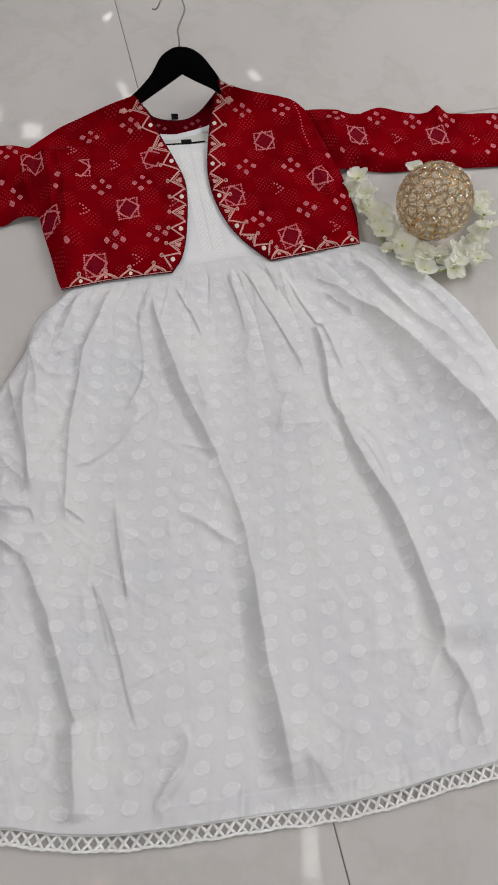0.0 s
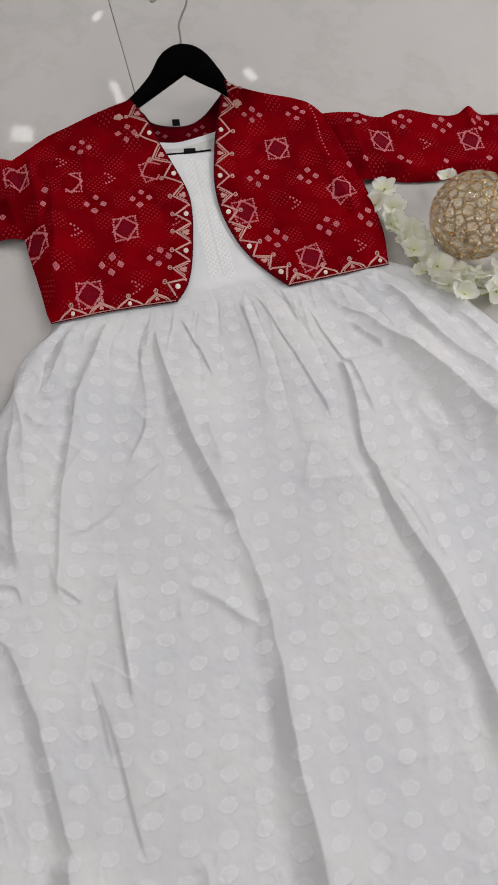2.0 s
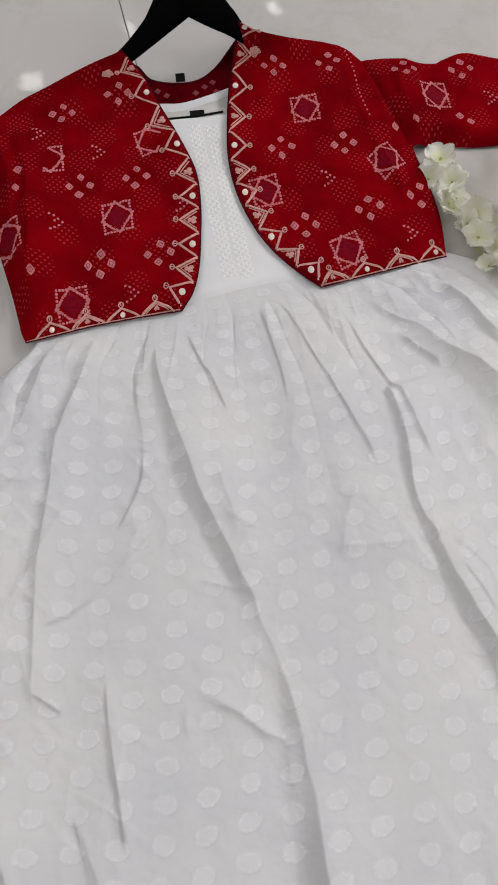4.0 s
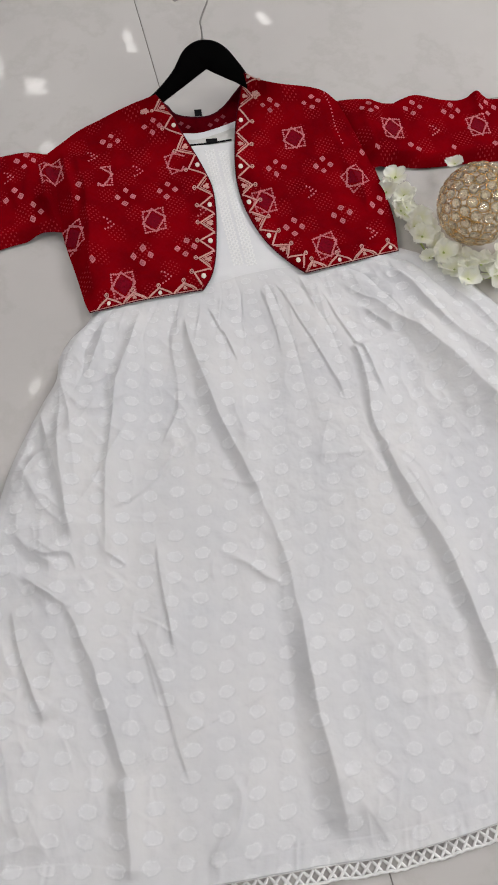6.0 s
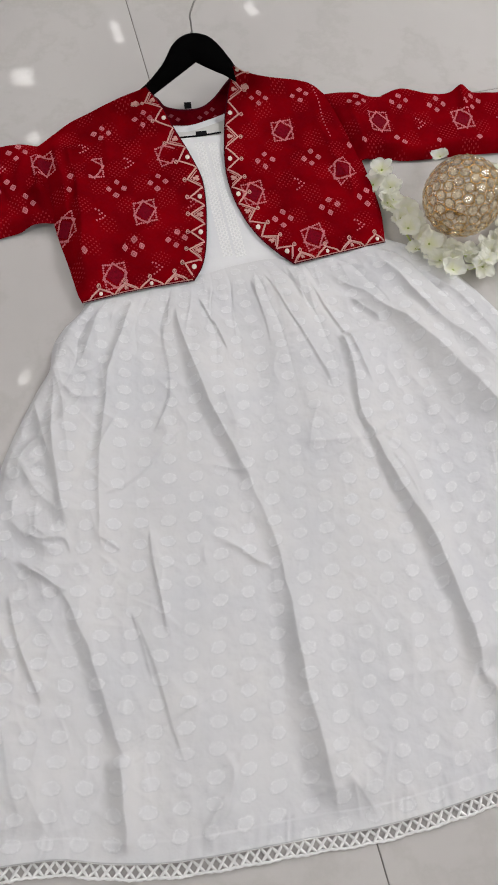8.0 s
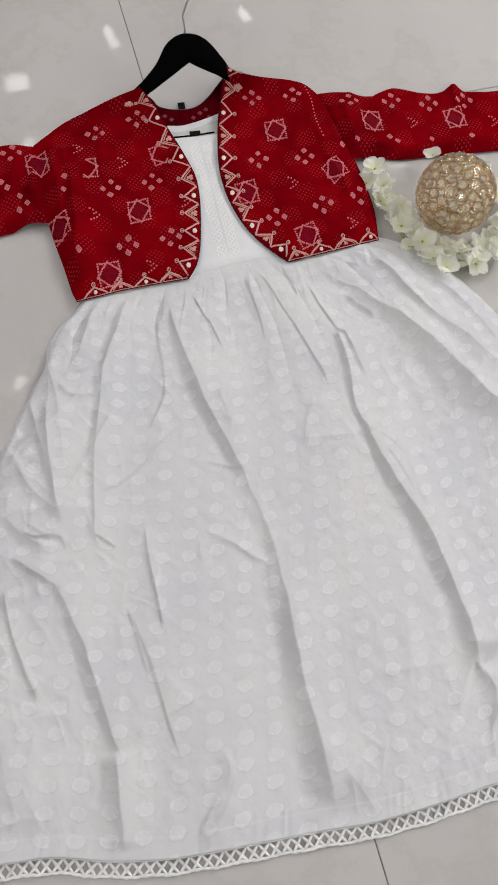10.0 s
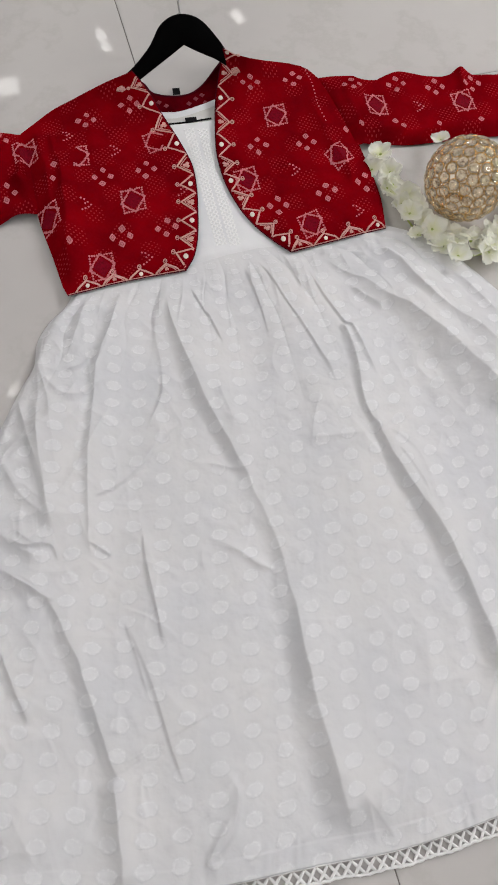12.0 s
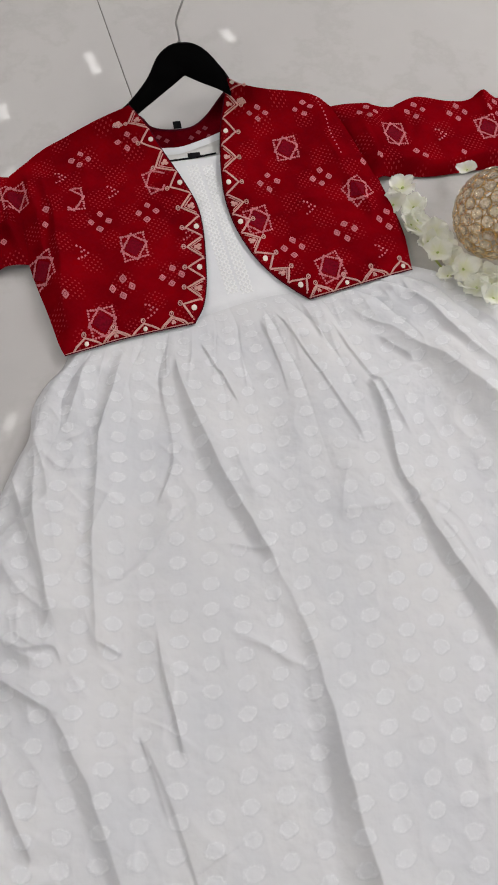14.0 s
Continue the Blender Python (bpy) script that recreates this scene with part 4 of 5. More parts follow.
def build_jacket():
    jacket = thing("cropped_jacket", (-0.0198, 1.0830, 0.012), "short crimson jacket with pink printed dots, laid open over the dress", "jacket")
    def low_l(x, y):
        side = smooth((-0.215 - x) / 0.04)
        return 0.0150 - 0.009 * side * smooth((0.955 - y) / 0.03) * smooth((y - 0.80) / 0.03)

    def low_r(x, y):
        return 0.0150 + 0.005 * smooth((y - 1.085) / 0.03) * smooth((x - 0.13) / 0.03)

    def low_sl(x, y):
        return 0.004 + 0.0100 * smooth((x + 0.365) / 0.03)

    def low_sr(x, y):
        return 0.004 + 0.0155 * smooth((0.265 - x) / 0.03)

    left = panel("front_panel", SHOULDER_L, HEM_L, SIDE_L, FRONT_L, 150, 190, (0.02, 0.006, 0.030, 0.006), jacket, "", low=low_l)
    right = panel("front_panel", SHOULDER_R, HEM_R, FRONT_R, SIDE_R, 150, 190, (0.02, 0.006, 0.006, 0.010), jacket, "", low=low_r)

    def sleeve_z(x, y):
        z = 0.025 + 0.008 * fbm(x, y, 0.12, 81, 2) + 0.003 * fbm(x, y, 0.04, 82, 2)
        z += fold(x, y, [(0.4319, 1.3228), (0.4345, 1.2606), (0.4380, 1.1985)], 0.012, 0.012, 0.010, 0.35)
        z += fold(x, y, [(0.2331, 1.2699), (0.2380, 1.2079), (0.2530, 1.1256)], 0.02, 0.03, 0.005, 0.3)
        z += fold(x, y, [(0.2529, 1.1051), (0.2934, 1.1207), (0.3441, 1.1158)], 0.015, 0.012, 0.004, 0.3)
        z += fold(x, y, [(-0.3619, 1.1006), (-0.3711, 1.0392), (-0.3602, 0.9681)], 0.02, 0.02, 0.006, 0.3)
        z += fold(x, y, [(-0.3470, 1.1161), (-0.3362, 1.0497), (-0.3252, 0.9735)], 0.016, 0.012, 0.008, 0.25)
        z += fold(x, y, [(0.2289, 1.2337), (0.2389, 1.1770), (0.2529, 1.1236)], 0.014, 0.02, 0.007, 0.3)
        z += fold(x, y, [(-0.4015, 1.0593), (-0.3806, 0.9984), (-0.3401, 0.9632)], 0.012, 0.02, 0.005, 0.3)
        z += fold(x, y, [(-0.3508, 1.0190), (-0.3255, 0.9938), (-0.3080, 0.9533)], 0.012, 0.015, 0.014, 0.25)
        z += fold(x, y, [(0.2178, 1.2440), (0.2267, 1.1718), (0.2428, 1.1050)], (0.010, 0.018, 0.014), 0.02, 0.012, 0.2)
        z += fold(x, y, [(0.2428, 1.0999), (0.2712, 1.1278), (0.3290, 1.1363)], 0.010, 0.014, 0.006, 0.3)
        z += fold(x, y, [(0.3043, 1.2703), (0.3142, 1.2187), (0.3037, 1.1567)], 0.016, 0.03, 0.004, 0.3)
        return z

    sleeve_r = panel(
        "sleeve",
        [(0.1671, 1.2633), (0.2047, 1.2698), (0.2707, 1.2722), (0.2891, 1.2816), (0.3105, 1.2932), (0.3288, 1.2943), (0.3664, 1.2851), (0.3939, 1.2842), (0.4123, 1.2885), (0.4246, 1.2947), (0.4359, 1.3041), (0.4470, 1.2959), (0.4673, 1.2897), (0.5654, 1.2953), (0.7126, 1.2977), (0.8729, 1.3133)],
        [(0.2306, 1.0968), (0.2529, 1.1113), (0.2762, 1.1165), (0.3187, 1.1146), (0.3735, 1.1220), (0.4517, 1.1336), (0.5443, 1.1463), (0.7107, 1.1734), (0.8611, 1.1993)],
        [(0.1671, 1.2551), (0.1923, 1.1974), (0.2135, 1.1357), (0.2306, 1.0968)],
        [(0.8729, 1.3133), (0.8670, 1.2562), (0.8611, 1.1993)],
        240, 90, (0.022, 0.022, 0.014, 0.02), jacket, "", sleeve_z, low_sr)
    sleeve_l = panel(
        "sleeve",
        [(-0.6610, 1.0266), (-0.5519, 1.0730), (-0.4324, 1.1173), (-0.3934, 1.1300), (-0.3633, 1.1313), (-0.3401, 1.1223)],
        [(-0.5973, 0.8343), (-0.4986, 0.8756), (-0.4065, 0.9190), (-0.3647, 0.9356), (-0.3299, 0.9501), (-0.2999, 0.9503)],
        [(-0.6610, 1.0266), (-0.6292, 0.9352), (-0.5973, 0.8343)],
        [(-0.3400, 1.1192), (-0.3211, 1.0448), (-0.2999, 0.9503)],
        150, 90, (0.022, 0.022, 0.02, 0.022), jacket, "", sleeve_z, low_sl)

    verts, faces = [], []
    for ob in (left, right, sleeve_l, sleeve_r):
        base = len(verts)
        verts += [tuple(p.co) for p in ob.data.vertices]
        faces += [tuple(base + i for i in f.vertices) for f in ob.data.polygons]
    bvh = BVHTree.FromPolygons(verts, faces)

    def on(px, py, lift=0.0):
        hit = bvh.ray_cast(Vector((px, py, 0.4)), Vector((0, 0, -1)))
        return (hit[0].z if hit[0] is not None else None), lift

    def zz(px, py):
        h = on(px, py)[0]
        return 0.016 if h is None else h

    # back of the jacket, seen inside the neck; its red includes the shade there
    nu = 60
    top = curve([(-0.1622, 1.2691), (-0.1408, 1.2538), (-0.1235, 1.2302), (-0.0901, 1.2232), (-0.0578, 1.2297), (-0.0336, 1.2536), (-0.0105, 1.2952), (0.0026, 1.3223)], nu)
    low = curve([(-0.1610, 1.1229), (-0.0805, 1.1338), (0.0203, 1.1654)], nu)
    g = coons(top, low, curve([top[0], low[0]], 30), curve([top[-1], low[-1]], 30))
    x, y = g[..., 0], g[..., 1]
    v = np.broadcast_to(np.linspace(0, 1, 30)[:, None], x.shape)
    z = 0.002 + (0.0052 + 0.001 * fbm(x, y, 0.03, 91) - 0.002) * smooth(v / 0.04) - 0.003 * smooth((v - 0.35) / 0.2)
    back = sheet("back_panel", x, y, np.maximum(z, 0.0012), RED_BACK_SHADED, jacket, "inside of the jacket's back, red darkened for shade")
    BACK.append(back)
    tube("neck_binding", np.column_stack([top, np.full(nu, 0.0036)]), 0.0019, PIPING, jacket, sides=6)
    bm = bmesh.new()
    box(bm, -0.088, -0.075, -0.0075, 0.0075, 0.0068, 0.0082)
    bmesh.ops.rotate(bm, verts=bm.verts, cent=(-0.081, 0, 0), matrix=Matrix.Rotation(AXIS * 0.5, 3, "Z"))
    bmesh.ops.translate(bm, verts=bm.verts, vec=(-0.0001, 1.2317, 0))
    part("label", bm, LABEL, jacket, "small black woven label")

    # maroon piping round the open edges
    for points in (FRONT_L, FRONT_R, HEM_L, HEM_R):
        line = curve(points, 140)
        tube("piping", np.column_stack([line, np.full(140, 0.0160)]), 0.0010, PIPING, jacket, "thin maroon piping", sides=6)

    # ---- printed motifs, laid on the cloth
    def discs(name, spots, material, owner, label="", sides=6):
        verts, faces = [], []
        for px, py, rx, ry, ang in spots:
            h = on(px, py)[0]
            if h is None:
                continue
            base = len(verts)
            verts.append((px, py, h + 0.0007))
            for k in range(sides):
                a = 2 * math.pi * k / sides
                ex, ey = rx * math.cos(a), ry * math.sin(a)
                qx = px + ex * math.cos(ang) - ey * math.sin(ang)
                qy = py + ex * math.sin(ang) + ey * math.cos(ang)
                hq = on(qx, qy)[0]
                verts.append((qx, qy, (h if hq is None else hq) + 0.00025))
            for k in range(sides):
                faces.append((base, base + 1 + k, base + 1 + (k + 1) % sides))
        if faces:
            return mesh_part(name, verts, faces, material, owner, label)
        return None

    def line_spots(a, b, step=0.0040):
        a, b = Vector(a), Vector(b)
        n = max(2, int((b - a).length / step))
        return [a.lerp(b, i / n) for i in range(n + 1)]

    def star(cx, cy, owner, size=0.0375, turn=0.0, keep=None):
        h, tall, turn = size / 2, 1.25, turn + 0.10
        rot = Matrix(((1, 0), (0, tall))) @ Matrix.Rotation(turn, 2)
        sq = [Vector(q) for q in ((-h * 0.93, h * 0.90), (h * 0.90, h * 0.98), (h * 0.93, -h * 0.90), (-h * 0.90, -h * 0.98))]
        di = [Vector(q) for q in ((-h * 0.08, h * 1.04), (h * 1.04, h * 0.14), (h * 0.08, -h * 1.04), (-h * 1.04, -h * 0.14))]
        spots = []
        for loop in (sq, di):
            for i in range(4):
                for q in line_spots(loop[i], loop[(i + 1) % 4], 0.0038 if loop is sq else 0.0027)[:-1]:
                    q = rot @ q + Vector((random.uniform(-1, 1), random.uniform(-1, 1))) * 0.0005
                    if keep is None or keep(q):
                        spots.append((cx + q.x, cy + q.y, 0.0018 + random.uniform(-0.0003, 0.0003), 0.0021 + random.uniform(-0.0003, 0.0003), random.uniform(-0.3, 0.3)))
        n = 9
        verts, faces = [], []
        for i in range(n):
            for j in range(n):
                a, b = (i / (n - 1) - 0.5), (j / (n - 1) - 0.5)
                q = rot @ Vector(((a + b) * h * 0.76, (a - b) * h * 0.76))
                hz = on(cx + q.x, cy + q.y)[0]
                verts.append((cx + q.x, cy + q.y, (0.02 if hz is None else hz) + 0.00022))
        for i in range(n - 1):
            for j in range(n - 1):
                faces.append((i * n + j, i * n + j + 1, (i + 1) * n + j + 1, (i + 1) * n + j))
        if keep is None:
            mesh_part("star_centre", verts, faces, PRINT_DARK, owner)
        discs("star_motif", spots, PRINT, owner, "pink dotted star print")

    def cluster(cx, cy, owner, spread=0.0128, skip=()):
        spots, cores = [], []
        for k, (ox, oy) in enumerate(((-1.05, -0.15), (0.0, 1.0), (1.05, 0.15), (0.05, -1.0))):
            if k in skip:
                continue
            qx, qy = cx + ox * spread + random.uniform(-0.001, 0.001), cy + oy * spread * 1.08 + random.uniform(-0.001, 0.001)
            ang = AXIS * 1.6 + random.uniform(-0.2, 0.2)
            spots.append((qx, qy, 0.0055 + random.uniform(-0.0008, 0.0006), 0.0068 + random.uniform(-0.0008, 0.0006), ang * 0.5 + random.uniform(-0.25, 0.25)))
        for qx, qy, rx, ry, ang in spots:
            if on(qx, qy)[0] is None:
                continue
            around = [zz(qx + dx, qy + dy) for dx, dy in ((rx, 0), (-rx, 0), (0, ry), (0, -ry))]
            if max(around) - min(around) > 0.0045:
                continue
            verts, faces = [(qx, qy, zz(qx, qy) + 0.0007)], []
            for r, up in ((1.0, 0.0002), (0.54, 0.0006), (0.42, 0.0006)):
                for k in range(8):
                    a, bulge = math.pi / 4 * k, 0.80 if k % 2 else 1.0
                    ex, ey = rx * r * bulge * math.cos(a), ry * r * bulge * math.sin(a)
                    px, py = qx + ex * math.cos(ang) - ey * math.sin(ang), qy + ex * math.sin(ang) + ey * math.cos(ang)
                    verts.append((px, py, (on(px, py)[0] or verts[0][2]) + up))
            for k in range(8):
                q = (k + 1) % 8
                faces.append((1 + k, 1 + q, 9 + q, 9 + k))
                faces.append((17 + k, 17 + q, 0))
            mesh_part("diamond_motif", verts, faces, PRINT, owner, "", smooth=False)

    def arrow(cx, cy, owner):
        spots = []
        for ox, oy in ((-0.009, 0.009), (-0.003, 0.008), (0.003, 0.0045), (0.009, 0.001), (0.005, -0.0035), (0.0, -0.007), (-0.005, -0.010), (-0.001, 0.0015)):
            spots.append((cx + ox * 0.9, cy + oy * 1.15, 0.0016, 0.0019, random.uniform(-0.3, 0.3)))
        discs("arrow_motif", spots, PRINT, owner, "arrow of pink dots")

    for cx, cy, turn in ((-0.1498, 0.9718, 0.10), (-0.1939, 0.8428, 0.12), (-0.2827, 0.9332, 0.2)):
        star(cx, cy, left, turn=turn)
    star(-0.2439, 1.0587, left, turn=0.1, keep=lambda q: q.x > -0.004)
    star(-0.1156, 1.1028, left, turn=0.3, keep=lambda q: q.x < 0.012)
    for cx, cy, turn in ((0.0921, 1.1659, 0.05), (0.0368, 1.0200, 0.15), (0.1952, 1.0699, 0.5), (0.1386, 0.9278, 0.25)):
        star(cx, cy, right, turn=turn)
    for cx, cy, turn in ((0.2704, 1.1854, 0.02), (0.4299, 1.2006, 0.1), (0.5940, 1.2145, 0.05)):
        star(cx, cy, sleeve_r, turn=turn)
    for cx, cy, turn in ((-0.3304, 1.0702, 0.2), (-0.4707, 1.0077, 0.1)):
        star(cx, cy, sleeve_l, turn=turn)
    for cx, cy in ((-0.2358, 1.1469), (-0.1625, 1.1814), (-0.2004, 1.0183), (-0.1302, 1.0362), (-0.2453, 0.8920), (-0.1663, 0.9017), (-0.0953, 0.9194), (-0.2797, 1.0237)):
        cluster(cx, cy, left)
    for cx, cy in ((0.0495, 1.2460), (0.1265, 1.2558), (0.0578, 1.0927), (0.1416, 1.1025), (0.0873, 0.9683), (0.1688, 0.9942), (0.2355, 1.0129)):
        cluster(cx, cy, right)
    for cx, cy in ((0.2310, 1.2306), (0.3123, 1.2404), (0.2246, 1.1317), (0.3016, 1.1372), (0.3797, 1.1344), (0.3834, 1.2345), (0.4527, 1.2461), (0.4559, 1.1440), (0.5495, 1.2465), (0.5374, 1.1679)):
        cluster(cx, cy, sleeve_r, 0.0125)
    for cx, cy in ((-0.3779, 1.0933), (-0.3878, 1.0115), (-0.3524, 0.9834), (-0.4299, 0.9471), (-0.4517, 1.0690)):
        cluster(cx, cy, sleeve_l, 0.0125)
    for cx, cy, ob in ((-0.1828, 1.0777, left), (-0.2239, 0.9560, left), (-0.1260, 0.8615, left), (-0.0717, 0.9958, left), (-0.2635, 1.1066, left), (0.1184, 1.0429, right), (0.2182, 0.9536, right), (0.3485, 1.1858, sleeve_r), (0.5042, 1.1967, sleeve_r), (-0.4014, 1.0542, sleeve_l)):
        arrow(cx, cy, ob)

    # ---- embroidered zigzag borders
    def ribbon(points, half, verts, faces, lift=0.0011):
        points = [Vector(q) for q in points]
        fine = []
        for a, b in zip(points, points[1:]):
            n = max(2, int((b - a).length / 0.004))
            fine += [a.lerp(b, i / n) for i in range(n)]
        fine.append(points[-1])
        base = len(verts)
        for i, q in enumerate(fine):
            d = (fine[min(i + 1, len(fine) - 1)] - fine[max(i - 1, 0)]).normalized()
            w = Vector((-d.y, d.x)) * half
            h = zz(q.x, q.y)
            wob = 0.0002 * (i % 2)
            for s, up in ((-1, 0.0001), (-0.5, lift + wob), (0.5, lift - wob), (1, 0.0001)):
                verts.append((q.x + w.x * s, q.y + w.y * s, h + up))
        for i in range(len(fine) - 1):
            for j in range(3):
                k = base + i * 4 + j
                faces.append((k, k + 1, k + 5, k + 4))

    def ring(cx, cy, r, half, verts, faces, n=10):
        ribbon([(cx + r * math.cos(2 * math.pi * k / n), cy + 1.35 * r * math.sin(2 * math.pi * k / n)) for k in range(n + 1)], half, verts, faces)

    def border(points, owner, tips, inward, deep, first, foot=0.0024):
        """Zigzag with a tip at each of the given shares of the edge; every other tooth holds a sequin."""
        line = curve(points, 400)

        def at(t, off):
            i = min(398, max(1, int(t * 399)))
            p = Vector(line[i])
            d = Vector(line[i + 1] - line[i - 1]).normalized()
            return p + Vector((-d.y, d.x)) * inward * off

        count = len(tips)
        gaps = [max(0.004, 1.5 * tips[0] - 0.5 * tips[1])] + [(a + b) / 2 for a, b in zip(tips, tips[1:])] + [min(0.996, 1.5 * tips[-1] - 0.5 * tips[-2])]
        verts, faces = [], []
        for k in range(count):
            tooth = [at(gaps[k], foot), at(tips[k], deep), at(gaps[k + 1], foot)]
            ribbon(tooth, 0.0016, verts, faces)
            knot = at(tips[k], deep + 0.0048)
            ring(knot.x, knot.y, 0.0028, 0.0007, verts, faces)
            ribbon([at(tips[k], deep + 0.0030), at(tips[k], deep + 0.0072)], 0.0006, verts, faces)
            if (k + first) % 2:
                # an inner outline round a three-lobed satin-stitched flower
                p = at(tips[k], deep * 0.36)
                ribbon([p + (q - p) * 0.68 for q in tooth], 0.0008, verts, faces, 0.0008)
                d = (at(min(1, tips[k] + 0.01), 0) - at(max(0, tips[k] - 0.01), 0)).normalized()
                e = (at(tips[k], deep) - at(tips[k], 0)).normalized()
                small = deep / 0.020
                for way in (e * 0.0052, d * 0.0040 - e * 0.0016, -d * 0.0040 - e * 0.0016):
                    way = way * small
                    side = Vector((-way.y, way.x)).normalized()
                    for i in (-1, 0, 1):
                        ribbon([p + side * (i * 0.0004), p + way * 0.55 + side * (i * 0.0017 * small), p + way * (1.0 - 0.12 * abs(i)) + side * (i * 0.0011 * small)], 0.00085 * small, verts, faces, 0.0010)
        if deep < 0.02:
            ribbon([at(0.01 + 0.98 * i / 30, 0.0012) for i in range(31)], 0.0008, verts, faces, 0.0008)
        band = mesh_part("embroidered_border", verts, faces, THREAD, owner, "cream and pink zigzag embroidery")
        for k in range(count):
            if (k + first) % 2 == 0:
                c = at(tips[k], deep * 0.36)
                bm = bmesh.new()
                bmesh.ops.create_uvsphere(bm, u_segments=14, v_segments=8, radius=1.0)
                r = 0.0040 if deep > 0.02 else 0.0031
                bmesh.ops.scale(bm, vec=(r, 1.3 * r, 0.0014), verts=bm.verts)
                bmesh.ops.translate(bm, vec=(c.x, c.y, zz(c.x, c.y) + 0.0008), verts=bm.verts)
                part("sequin", bm, SEQUIN, band, "round pearly white sequin", smooth=True)

    border(FRONT_L, left, (0.105, 0.215, 0.325, 0.434, 0.54, 0.627, 0.711, 0.79, 0.875, 0.958), -1, 0.0265, 1)
    border(FRONT_R, right, (0.035, 0.15, 0.277, 0.39, 0.494, 0.579, 0.653, 0.733, 0.812, 0.886, 0.955), 1, 0.0245, 0)
    border(HEM_L, left, (0.178, 0.405, 0.627, 0.847), 1, 0.0158, 0, 0.0004)
    border(HEM_R, right, (0.10, 0.37, 0.637, 0.915), 1, 0.0152, 1, 0.0004)

    # beaded bud at each shoulder
    for cx, cy, ob in ((-0.1779, 1.2184, left), (0.0241, 1.2706, right)):
        verts, faces = [], []
        for k in range(14):
            a = k * 2.4
            r = 0.0018 * math.sqrt(k)
            ring(cx + r * math.cos(a), cy + r * math.sin(a), 0.0016, 0.0009, verts, faces, 6)
        mesh_part("bead_bud", verts, faces, THREAD, ob, "small cream beaded bud")
    # dashed seam where the sleeve joins
    verts, faces = [], []
    seam = curve([(0.1519, 1.2777), (0.1620, 1.2333), (0.1680, 1.1818), (0.1801, 1.1355)], 50)
    for k in range(0, 48, 3):
        ribbon([tuple(seam[k]), tuple(seam[k + 1])], 0.0011, verts, faces, 0.0006)
    mesh_part("seam_dots", verts, faces, PRINT, right, "pink dotted print along the seam")
    # a few printed lozenges on the inside of the back
    for cx, cy in ((-0.112, 1.205), (-0.099, 1.197), (-0.059, 1.203), (-0.047, 1.215), (-0.036, 1.224), (-0.030, 1.206)):
        verts = [(cx, cy, 0.0078)] + [(cx + 0.0052 * math.cos(a), cy + 0.0056 * math.sin(a), 0.0072) for a in (0.2, 1.77, 3.34, 4.91)]
        mesh_part("diamond_motif", verts, [(0, 1, 2), (0, 2, 3), (0, 3, 4), (0, 4, 1)], PRINT_BACK, back, smooth=False)
    drape_over_hanger(jacket)
    return jacket


build_jacket()


